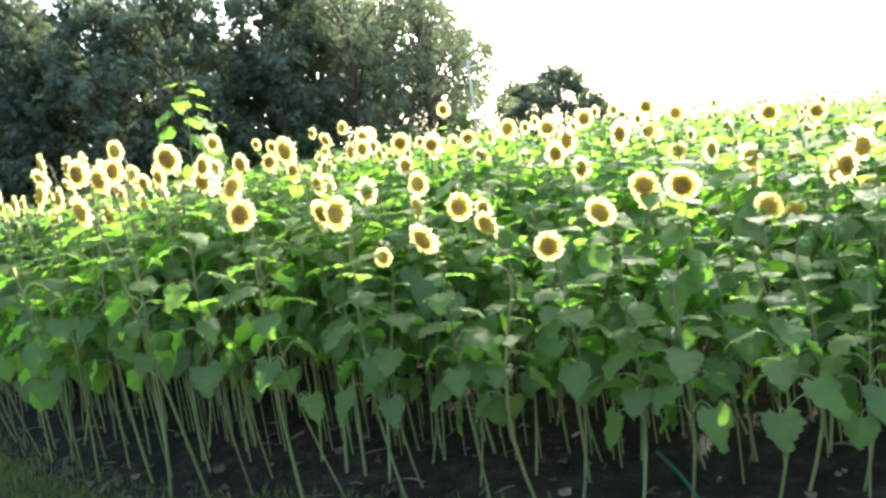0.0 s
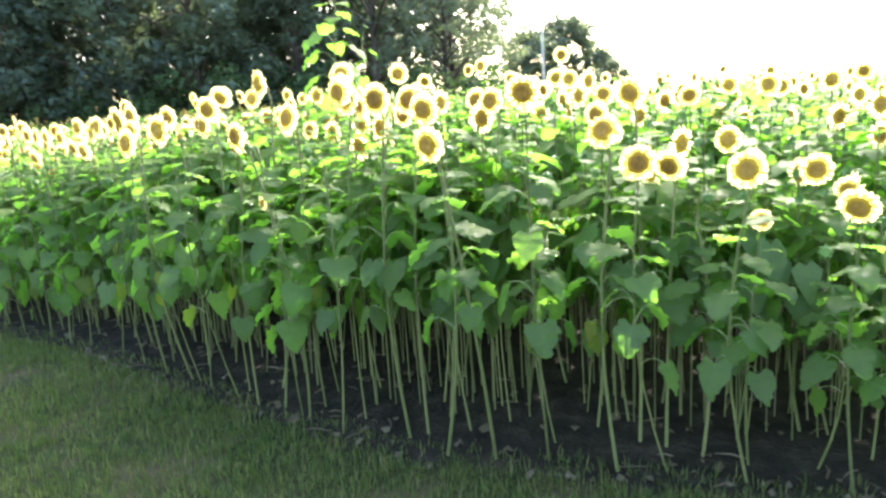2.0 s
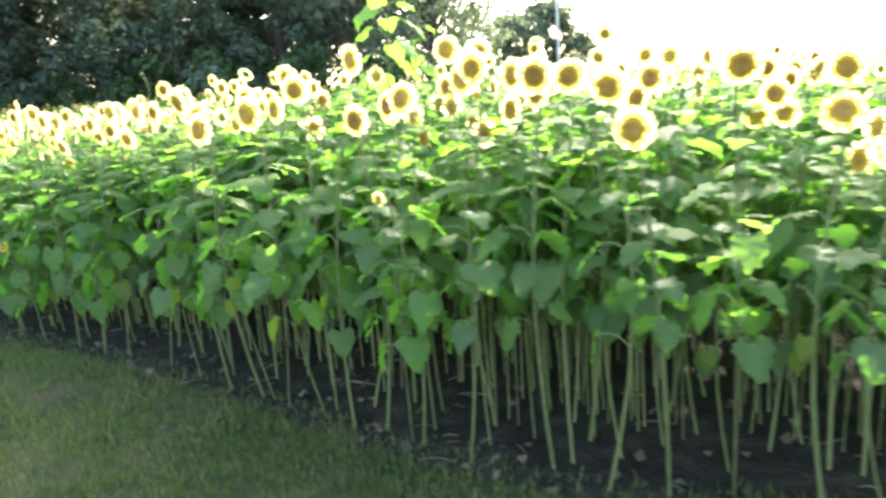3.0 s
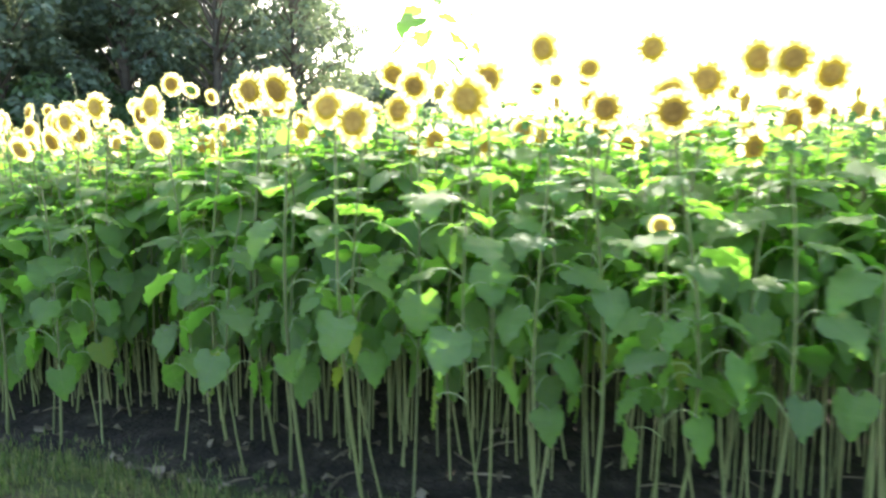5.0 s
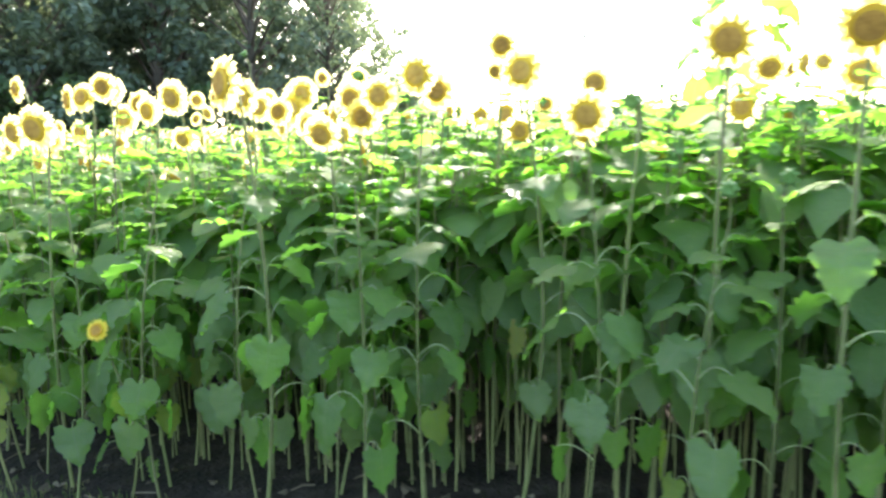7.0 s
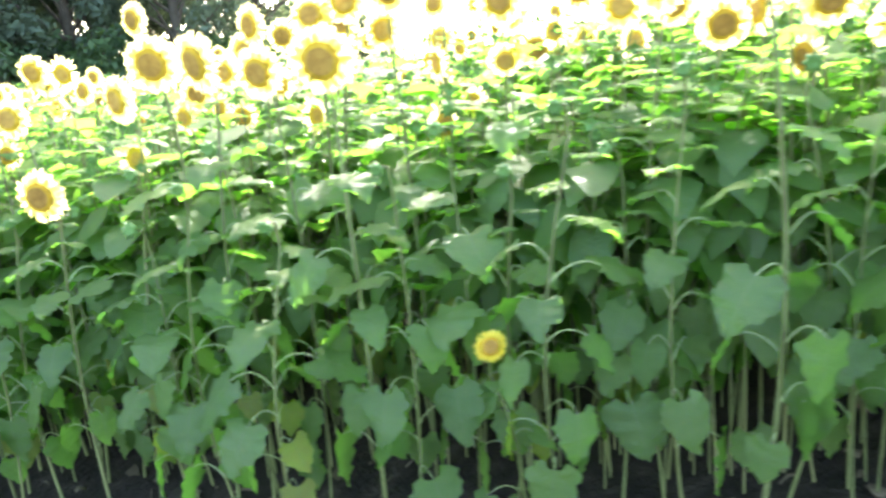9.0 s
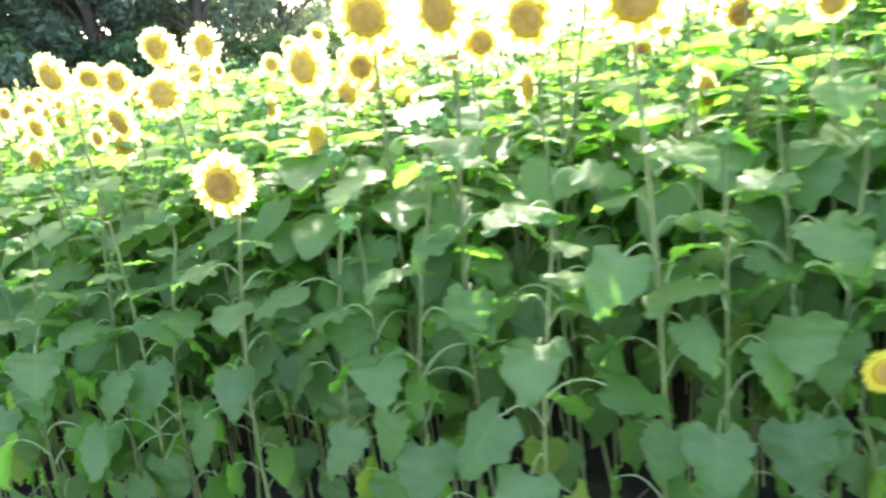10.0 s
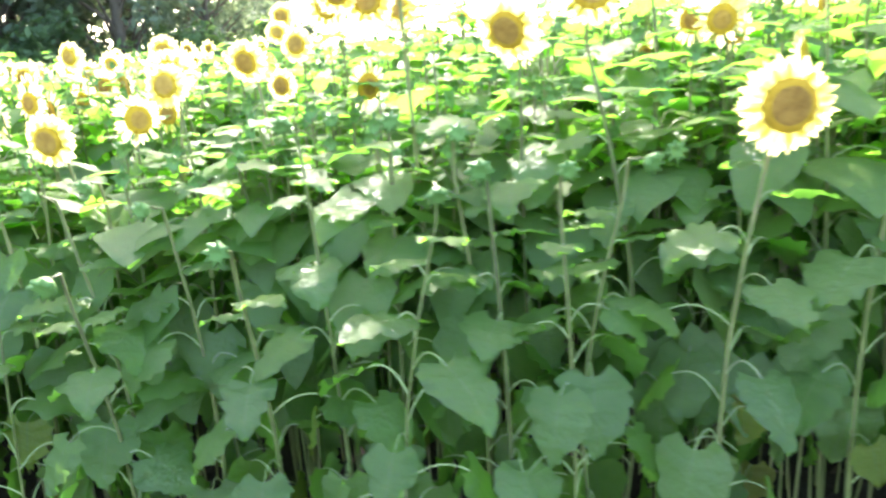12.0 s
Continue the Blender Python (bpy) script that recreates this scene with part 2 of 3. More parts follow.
# ---- sunflower pieces ----
HALF = (0.50, 0.88, 1.0, 0.97, 0.83, 0.60, 0.32, 0.03)
STATION = (0.0, 0.09, 0.21, 0.35, 0.51, 0.68, 0.85, 1.0)


def add_leaf(b, r, reach, lift, tilt, curl, length, width, columns=(-1, -0.5, 0, 0.5, 1), stalk=True, step=1, blade_slot=0, stalk_slot=1, thick=0.0021):
    """A heart-shaped blade on an arched stalk that leaves the stem at the origin towards +x. tilt: the blade's slope in degrees."""
    p = [Vector((0, 0, 0)), Vector((reach * 0.35, 0, lift * 0.75)), Vector((reach * 0.75, 0, lift)), Vector((reach, 0, lift - reach * 0.12))]
    if stalk and step == 1:
        run = [Vector((0, 0, 0))]
        for i in range(1, 7):
            q = i / 6
            run.append(Vector((reach * q, 0, lift * (1 - (1 - q / 0.62) ** 2) if q < 0.62 else lift - reach * 0.8 * (q - 0.62) ** 2)))
        p[3] = run[-1]
        b.tube(run, [thick * (1.25 - 0.09 * i) for i in range(7)], 5, stalk_slot)
    elif stalk:
        b.tube(p, [thick * 1.3, thick, thick * 0.85, thick * 0.7], 3, stalk_slot)
    verts, uvs, faces = [], [], []
    side_tip = r.uniform(-0.16, 0.16)
    fold = r.uniform(0.05, 0.45)
    wob = [r.uniform(-1, 1) for _ in range(83)]
    stations = list(zip(STATION, HALF))[::step]
    if step == 1:
        fine = []
        for (t0, h0), (t1, h1) in zip(stations, stations[1:]):
            fine += [(t0, h0), ((t0 + t1) / 2, (h0 + h1) / 2 + 0.02)]
        stations = fine + [stations[-1]]
    if stations[-1][0] < 1:
        stations.append((1.0, 0.03))
    pos, ang, last = p[3].copy(), radians(tilt), 0.0
    k = 0
    for t, h in stations:
        ang2 = ang - radians(curl) * t
        d = Vector((math.cos(ang2), 0, math.sin(ang2)))
        up = Vector((-d.z, 0, d.x))
        pos = pos + d * (t - last) * length
        last = t
        for v in columns:
            w = h * width * 0.5 * v
            back = -0.17 * length * v * v * (1 - t) ** 2
            jag = (0.05 if step > 1 else 0.065) * width * wob[k % 83] if abs(v) == 1 else 0
            lift_z = fold * abs(w) + 0.07 * width * wob[(k * 7 + 3) % 83] * abs(v) - (0.25 + fold) * w * w / width * 1.4
            q = pos + d * (back + jag * 0.5) + Vector((0, w + jag + side_tip * length * t * t * 0.4, 0)) + up * lift_z
            verts.append(q)
            uvs.append((t, 0.5 + 0.5 * v))
            k += 1
    c = len(columns)
    for i in range(len(stations) - 1):
        for j in range(c - 1):
            faces.append((i * c + j, i * c + j + 1, (i + 1) * c + j + 1, (i + 1) * c + j))
    b.add(verts, faces, blade_slot, uvs)


LEAF_KINDS = (  # reach, lift, tilt, curl: from top leaves down to hanging ones
    (0.06, 0.035, 14, 40), (0.10, 0.055, -2, 38), (0.14, 0.075, -20, 38), (0.16, 0.085, -42, 32), (0.16, 0.085, -62, 24), (0.15, 0.070, -80, 14))


def leaf_mesh(kind, variant, mat):
    r = random.Random(kind * 31 + variant)
    b = Build()
    reach, lift, tilt, curl = LEAF_KINDS[kind]
    add_leaf(b, r, reach * r.uniform(0.8, 1.25), lift * r.uniform(0.7, 1.3), tilt + r.uniform(-8, 8), curl * r.uniform(0.6, 1.5),
             0.20 * r.uniform(0.93, 1.08), 0.185 * r.uniform(0.88, 1.1))
    return b.mesh("leaf", [mat, PETIOLE])


LEAVES = [[leaf_mesh(k, v, LEAF) for v in range(6)] for k in range(len(LEAF_KINDS))]
OLD_LEAVES = [leaf_mesh(5, 10 + v, OLD_LEAF) for v in range(4)]


def add_petals(b, r, radius, count, length, slot=0, segs=3):
    """A ring of pointed petals round a disc that faces +z."""
    for layer in range(2):
        for i in range(count):
            w = 2 * math.pi * (i + 0.5 * layer + r.uniform(-0.25, 0.25)) / count
            ln = length * r.uniform(0.75, 1.12)
            wd = 0.31 * length * r.uniform(0.8, 1.15)
            rise = r.uniform(-0.25, 0.45) - 0.15 * layer
            out, side = Vector((math.cos(w), math.sin(w), 0)), Vector((-math.sin(w), math.cos(w), 0))
            twist = r.uniform(-0.4, 0.4)
            z0 = -0.006 - 0.004 * layer
            if segs == 3:
                prof = ((0.0, 0.7), (0.38, 1.0), (0.74, 0.72), (1.0, 0.05))
            else:
                prof = ((0.0, 0.9), (0.55, 1.0), (1.0, 0.15))
            vs = []
            for t, h in prof:
                z = z0 + ln * (rise * t - 0.35 * t * t * (1 if rise > 0 else 0.3))
                c = out * (radius * 0.93 + ln * t) + Vector((0, 0, z))
                vs += [c - side * wd * 0.5 * h + Vector((0, 0, twist * wd * 0.4 * t)), c + side * wd * 0.5 * h - Vector((0, 0, twist * wd * 0.4 * t))]
            b.add(vs, [(2 * k, 2 * k + 1, 2 * k + 3, 2 * k + 2) for k in range(len(prof) - 1)], slot)


def add_disc(b, radius, rings, sides, slot_in=0, slot_out=1, dome=0.16):
    verts, faces = [(0, 0, radius * dome * 0.75)], []
    for i, t in enumerate(rings):
        for k in range(sides):
            w = 2 * math.pi * k / sides
            z = radius * dome * (0.75 + 0.6 * t - 1.35 * t ** 4)
            verts.append((radius * t * math.cos(w), radius * t * math.sin(w), z))
    b.add(verts, [(0, 1 + k, 1 + (k + 1) % sides) for k in range(sides)], slot_in)
    o = len(b.f)
    base = len(b.v) - len(verts)
    for i in range(len(rings) - 1):
        for k in range(sides):
            k2 = (k + 1) % sides
            b.f.append((base + 1 + i * sides + k, base + 1 + (i + 1) * sides + k, base + 1 + (i + 1) * sides + k2, base + 1 + i * sides + k2))
            b.m.append(slot_out if rings[i + 1] > 0.72 else slot_in)


def add_calyx(b, r, radius, slot=0, sepals=12, sides=12):
    """The green back of a head, with pointed bracts, facing -z."""
    verts, faces = [], []
    prof = ((1.0, -0.004), (0.92, -0.22 * radius), (0.55, -0.42 * radius), (0.16, -0.62 * radius))
    for q, z in prof:
        for k in range(sides):
            w = 2 * math.pi * k / sides
            verts.append((radius * q * math.cos(w), radius * q * math.sin(w), z))
    for i in range(len(prof) - 1):
        for k in range(sides):
            k2 = (k + 1) % sides
            faces.append((i * sides + k, i * sides + k2, (i + 1) * sides + k2, (i + 1) * sides + k))
    b.add(verts, faces, slot)
    for i in range(sepals):
        w = 2 * math.pi * (i + r.uniform(-0.3, 0.3)) / sepals
        out, side = Vector((math.cos(w), math.sin(w), 0)), Vector((-math.sin(w), math.cos(w), 0))
        ln = radius * r.uniform(0.6, 0.95)
        c0, c1 = out * radius * 0.85 + Vector((0, 0, -0.2 * radius)), out * (radius * 0.9 + ln) + Vector((0, 0, -0.35 * radius * r.uniform(0.4, 1.6)))
        mid = (c0 + c1) / 2
        b.add([c0 - side * radius * 0.16, c0 + side * radius * 0.16, mid + side * radius * 0.14, c1, mid - side * radius * 0.14],
              [(0, 1, 2, 4), (4, 2, 3)], slot)


def head_meshes(v):
    r = random.Random(900 + v)
    d, p, c = Build(), Build(), Build()
    add_disc(d, 0.048, (0.3, 0.55, 0.72, 0.88, 1.0), 18)
    add_petals(p, r, 0.048, 38, 0.039 * r.uniform(0.92, 1.1))
    add_calyx(c, r, 0.048)
    return d.mesh("seed_disc", [DISC, FLORET]), p.mesh("petal_ring", [PETAL]), c.mesh("calyx", [CALYX])


HEADS = [head_meshes(v) for v in range(6)]


def bud_mesh(v):
    """A closed bulb whose pointed bracts stand up round its rim."""
    r = random.Random(700 + v)
    b = Build()
    sides, verts, faces = 16, [], []
    for q, z, wave in ((0.006, -0.022, 0), (0.020, -0.012, 0), (0.026, 0.0, 0.05), (0.030, 0.012, 0.25), (0.024, 0.020, 0.45), (0.008, 0.016, 0)):
        for k in range(sides):
            w = 2 * math.pi * k / sides
            q2 = q * (1 + (wave if k % 2 else -wave) * r.uniform(0.7, 1.3))
            verts.append((q2 * math.cos(w), q2 * math.sin(w), z + (0.012 * wave if k % 2 else 0)))
    for i in range(5):
        for k in range(sides):
            faces.append((i * sides + k, i * sides + (k + 1) % sides, (i + 1) * sides + (k + 1) % sides, (i + 1) * sides + k))
    faces.append(tuple(5 * sides + k for k in range(sides)))
    b.add(verts, faces)
    return b.mesh("bud", [CALYX])


BUDS = [bud_mesh(v) for v in range(3)]


def stem_points(base, top, face, r, neck=0.07):
    """The run of a stem from the soil to the back of its head: a slight bow, then a nodding neck."""
    base, top = Vector(base), Vector(top)
    bow = Vector((r.uniform(-0.07, 0.07), r.uniform(-0.07, 0.07), 0))
    end = top - face * 0.028
    crook = end - face * neck * 0.55 + Vector((0, 0, -neck * 0.2))
    under = crook - face * neck * 0.25 + Vector((0, 0, -neck * 1.3))
    pts = []
    for i in range(7):
        t = i / 6
        pts.append(base.lerp(under, t) + bow * math.sin(math.pi * t) * 1.2)
    return pts + [crook, end]


def turn_to(face, spin):
    return face.to_track_quat("Z", "Y").to_matrix().to_4x4() @ Matrix.Rotation(spin, 4, "Z")


def facing(r, spread=0.33):
    """Heads look away from the sun, towards the path, and nod a little."""
    az = math.atan2(-0.59, -0.81) + r.gauss(0, spread)
    nod = r.gauss(-0.12, 0.16)
    # x by sine, y by cosine
    return Vector((math.sin(az) * math.cos(nod), math.cos(az) * math.cos(nod), math.sin(nod))).normalized()


def leaf_size(u):
    return 0.74 + 0.14 * min(max((u - 3) / 3.5, 0), 1)


def leaf_start(u):
    """The share of a plant's height at which its leaves begin: bare stalks at the start of the walk, leafier ones further on."""
    return 0.47 - 0.17 * min(max((u - 3.5) / 4.5, 0), 1)


def sunflower(base, top, r, size=1.0, bud=False, face=None, leaves=None, canopy=0.86, leaf_scale=1.0, label="", start=None, hang=0.0, stout=1.0):
    """A sunflower of its own: stem, head with its ring of petals, and leaves, on an Empty at its base."""
    root = new("sunflower")
    root.empty_display_size = 0.1
    root.location = base
    face = face or facing(r)
    rel = Vector(top) - Vector(base)
    pts = stem_points((0, 0, -0.02), rel, face, r)
    thick = stout * r.uniform(0.0045, 0.0092) * (0.8 + 0.2 * rel.z / 1.6)
    b = Build()
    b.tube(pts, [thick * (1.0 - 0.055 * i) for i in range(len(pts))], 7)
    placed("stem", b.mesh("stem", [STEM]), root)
    hm = Matrix.Translation(rel) @ turn_to(face, r.uniform(0, 6.28)) @ Matrix.Diagonal((size, size * r.uniform(0.9, 1.05), size, 1))
    if bud:
        placed("bud", r.choice(BUDS), root, hm, "closed green bud")
    else:
        disc, ring, calyx = r.choice(HEADS)
        head = placed("flower_head", disc, root, hm, "round brown seed disc")
        placed("petal_ring", ring, head, None, "pale yellow pointed petals")
        placed("calyx", calyx, head, None, "green bracts")
    h = rel.z
    if start is None:
        start = leaf_start(un(base[0], base[1])[0]) + r.uniform(-0.06, 0.04)
    count = leaves if leaves is not None else r.randint(13, 15) if start < 0.38 else r.randint(11, 14)
    az = r.uniform(0, 6.28)
    for i in range(count):
        t = start + (canopy + 0.10 - start) * ((i + r.uniform(-0.4, 0.4)) / max(count - 1, 1))
        t = min(max(t, 0.2), 0.97)
        s = t * 6
        k = min(int(s), 5)
        p = Vector(pts[k]).lerp(Vector(pts[k + 1]), s - k)
        kind = 5 - int(min(5, max(0, (t - 0.30) / 0.64 * 5.6 - hang + r.uniform(-0.6, 0.6))))
        small = 1.0 if t < 0.8 else 1.0 - 0.5 * (t - 0.8) / 0.18
        sc = r.uniform(0.72, 1.08) * max(small, 0.62) * leaf_scale * leaf_size(un(base[0], base[1])[0])
        az += 2.4 + r.uniform(-0.5, 0.5)
        mesh = r.choice(LEAVES[kind])
        name = ""
        if t < 0.52 and r.random() < 0.16:
            mesh, name, sc = r.choice(OLD_LEAVES), "yellowing leaf", sc * 0.8
        placed("leaf", mesh, root, Matrix.Translation(p) @ Matrix.Rotation(az, 4, "Z") @ Matrix.Rotation(r.uniform(-0.25, 0.25), 4, "X") @ Matrix.Scale(sc, 4), name)
    tagged(root, label or ("tall green sunflower plant with a closed bud" if bud else "blooming sunflower with brown disc and pale yellow petals"),
           "sunflower", "sunflowers of the field", "")
    return root


LEVELS = {"whole": (0, 0.06, 0.13, 0.20, 0.28, 0.36, 0.46, 0.57, 0.69, 0.82), "short": (0, 0.05, 0.11, 0.17, 0.24, 0.31, 0.39, 0.48),
          "deep": (0, 0.05, 0.10, 0.16, 0.23, 0.31, 0.40, 0.52, 0.66), "far": (0, 0.06, 0.13, 0.20, 0.28, 0.36)}


def far_template(v, kind, bloom=True):
    """A lighter sunflower for the depth of the field, its head at the origin. whole and short ones have leaf stalks and their full stem."""
    r = random.Random(300 + v)
    b = Build()
    face = facing(r, 0.38)
    head = Build()
    stalks = kind in ("whole", "short")
    if bloom:
        add_disc(head, 0.048, (0.6, 1.0), 9)
        add_petals(head, r, 0.048, 13 if kind != "far" else 9, 0.040, 2, 2)
    rot = turn_to(face, r.uniform(0, 6.28))
    add_calyx(head, r, 0.048 if bloom else 0.024, 3, 5 if stalks else 0, 6 if stalks else 5)
    for i, p in enumerate(head.v):
        head.v[i] = tuple(rot @ Vector(p))
    b.add(head.v, head.f, 0)
    b.m = list(head.m)
    deep = {"whole": 1.6, "short": 1.25, "deep": 1.55, "far": 1.55}[kind]
    pts = [(r.uniform(-0.06, 0.06), r.uniform(-0.06, 0.06), -deep), (r.uniform(-0.03, 0.03), 0, -deep * 0.5), tuple(-face * 0.05 + Vector((0, 0, -0.10))), tuple(-face * 0.03)]
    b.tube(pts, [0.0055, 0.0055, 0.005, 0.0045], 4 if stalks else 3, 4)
    az = r.uniform(0, 6)
    top_gap = r.uniform(0.10, 0.20) if bloom else 0.03
    for i, d in enumerate(LEVELS[kind]):
        lf = Build()
        shape = min(5, int(i * (0.55 if kind != "short" else 0.62)))
        reach, lift, tilt, curl = LEAF_KINDS[shape]
        sc = r.uniform(0.8, 1.1) * (0.75 if i < 2 else 1.0)
        add_leaf(lf, r, reach, lift, tilt + r.uniform(-10, 10), curl, 0.2 * sc, 0.185 * sc, (-1, 0, 1), stalks, 2 if kind != "far" else 3, 5, 4)
        az += 2.4 + r.uniform(-0.4, 0.4)
        m = Matrix.Translation((0, 0, -top_gap - d)) @ Matrix.Rotation(az, 4, "Z")
        o = len(b.v)
        b.v += [tuple(m @ Vector(p)) for p in lf.v]
        b.uv += lf.uv
        b.f += [tuple(q + o for q in fc) for fc in lf.f]
        b.m += lf.m
    return b


# ---- ground ----
def build_ground():
    b = Build()
    def steps(lo, hi, fine_lo, fine_hi, fine):
        out = list(np.arange(fine_lo, fine_hi + 1e-6, fine))
        k, s = fine_hi, fine
        while k < hi:
            s *= 1.35
            k += s
            out.append(k)
        k, s = fine_lo, fine
        while k > lo:
            s *= 1.35
            k -= s
            out.insert(0, k)
        return out
    us, ns = steps(-400, 400, -6, 24, 0.5), steps(-400, 400, -4, 10, 0.4)
    verts = []
    for n in ns:
        for u in us:
            x, y = xy(u, n)
            verts.append((x, y, ground_z(x, y)))
    w = len(us)
    b.add(verts, [(j * w + i, (j + 1) * w + i, (j + 1) * w + i + 1, j * w + i + 1) for j in range(len(ns) - 1) for i in range(w - 1)])
    me = b.mesh("ground", [GROUND])
    bm = bmesh.new()
    bm.from_mesh(me)
    bmesh.ops.recalc_face_normals(bm, faces=bm.faces)
    bm.to_mesh(me)
    bm.free()
    tagged(new("ground", me), "mown grass verge beside dark bare soil of the field", "ground", "", "structure")


build_ground()


def build_grass():
    r = random.Random(5)
    blades = []
    for v in range(6):
        b = Build()
        for _ in range(5):
            x, y, w = r.uniform(-0.03, 0.03), r.uniform(-0.03, 0.03), r.uniform(0, 6.28)
            h, lean = r.uniform(0.02, 0.065), r.uniform(0.005, 0.035)
            c, s = math.cos(w), math.sin(w)
            b.add([(x - s * 0.002, y + c * 0.002, -0.004), (x + s * 0.002, y - c * 0.002, -0.004), (x + c * lean * 0.4 + s * 0.0016, y + s * lean * 0.4 - c * 0.0016, h * 0.6),
                   (x + c * lean * 0.4 - s * 0.0016, y + s * lean * 0.4 + c * 0.0016, h * 0.6), (x + c * lean, y + s * lean, h)], [(0, 1, 2, 3), (3, 2, 4)])
        blades.append(b)
    places = []
    for _ in range(30000):
        u = r.uniform(-1.5, 14)
        back = abs(r.gauss(0, 1.25))
        n = edge_n(u) + 0.10 - back
        if back < 0.2 and r.random() < 0.75:
            continue
        x, y = xy(u, n)
        if noise.noise((x * 1.4, y * 1.4, 4)) < -0.25 and r.random() < 0.6:
            continue
        places.append((r.randrange(6), Matrix.Translation((x, y, ground_z(x, y))) @ Matrix.Rotation(r.uniform(0, 6.28), 4, "Z") @ Matrix.Scale(r.uniform(0.6, 1.3), 4)))
    tagged(joined("grass", blades, places, [BLADE]), "short mown green grass with dry patches", "grass", "", "stuff")


build_grass()


# ---- woods behind the field ----
def leaf_cloud(b, r, centre, radius, count, size, slot=0, flat=0.75):
    """Leaves in a loose tuft, lying roughly along its outside."""
    for _ in range(count):
        d = Vector((r.gauss(0, 1), r.gauss(0, 1), r.gauss(0.15, 1))).normalized()
        p = centre + Vector((d.x, d.y, d.z * flat)) * radius * (0.45 + 0.65 * r.random() ** 0.7)
        up = (d + Vector((r.gauss(0, 0.45), r.gauss(0, 0.45), 0.5 + r.gauss(0, 0.45)))).normalized()
        a = up.cross(Vector((r.gauss(0, 1), r.gauss(0, 1), r.gauss(0, 1)))).normalized()
        c = up.cross(a)
        s = size * r.uniform(0.6, 1.4)
        b.add([p - a * s, p + c * s * 0.5, p + a * s, p - c * s * 0.5], [(0, 1, 2, 3)], slot)


def tree_template(seed, height, spread, lobes, tufts, per_tuft, low=0.22, size=0.15):
    """A trunk with limbs; each limb ends in a bough of leaf tufts, with gaps between the boughs."""
    r = random.Random(seed)
    root = new("tree")
    wood, crown = Build(), Build()
    lean = Vector((r.uniform(-0.6, 0.6), r.uniform(-0.6, 0.6), 0))
    trunk = [Vector((0, 0, -0.3)), Vector((0, 0, height * 0.2)) + lean * 0.2, Vector((0, 0, height * 0.5)) + lean * 0.6, Vector((0, 0, height * 0.85)) + lean]
    wood.tube(trunk, [height * 0.022, height * 0.018, height * 0.012, height * 0.004], 8)
    for i in range(lobes):
        t = low + (1 - low) * ((i + 0.5) / lobes) ** 0.85
        bulge = math.sin(math.pi * min(1.0, 0.18 + 0.82 * (t - low) / (1 - low))) ** 0.7
        w = i * 2.4 + r.uniform(-0.6, 0.6)
        rad = spread * bulge * r.uniform(0.3, 1.0)
        c = Vector((math.cos(w) * rad, math.sin(w) * rad, height * t)) + lean * t
        k = max(0.1, t - 0.18)
        start = Vector((0, 0, height * k)) + lean * k
        mid = start.lerp(c, 0.5) + Vector((0, 0, 0.25))
        wood.tube([start, mid, c], [height * 0.007, height * 0.004, height * 0.0015], 5)
        bough = r.uniform(0.9, 1.5) * min(spread / 4.2, 1.1)
        for _ in range(tufts):
            d = Vector((r.gauss(0, 1), r.gauss(0, 1), r.gauss(0, 0.55)))
            q = c + d.normalized() * bough * r.uniform(0.3, 1.0) + Vector((math.cos(w), math.sin(w), -0.2)) * 0.3
            if r.random() < 0.4:
                wood.tube([c, q], [height * 0.0013, height * 0.0006], 3)
            leaf_cloud(crown, r, q, r.uniform(0.42, 0.78), per_tuft, size)
    placed("trunk", wood.mesh("trunk", [BARK]), root, None, "dark bark trunk with limbs")
    placed("crown", crown.mesh("crown", [TREE_LEAF], False), root, None, "dense dark green leaves")
    return tagged(root, "tall broadleaf tree with dense dark green crown", "tree", "trees of the wood", "")


def bush_template(seed):
    r = random.Random(seed)
    root = new("bush")
    wood, crown = Build(), Build()
    for i in range(9):
        w, rad = r.uniform(0, 6.28), r.uniform(0.2, 1.5)
        c = Vector((math.cos(w) * rad, math.sin(w) * rad, r.uniform(0.5, 2.1)))
        wood.tube([(0, 0, -0.1), c * 0.5, c], [0.04, 0.025, 0.01], 4)
        for _ in range(4):
            q = c + Vector((r.gauss(0, 0.4), r.gauss(0, 0.4), r.gauss(0, 0.3)))
            leaf_cloud(crown, r, q, r.uniform(0.35, 0.6), 38, 0.12)
    placed("woody_stem", wood.mesh("woody_stem", [BARK]), root)
    placed("foliage", crown.mesh("foliage", [BUSH_LEAF], False), root)
    return tagged(root, "dark green bush at the foot of the wood", "bush", "bushes of the wood", "")


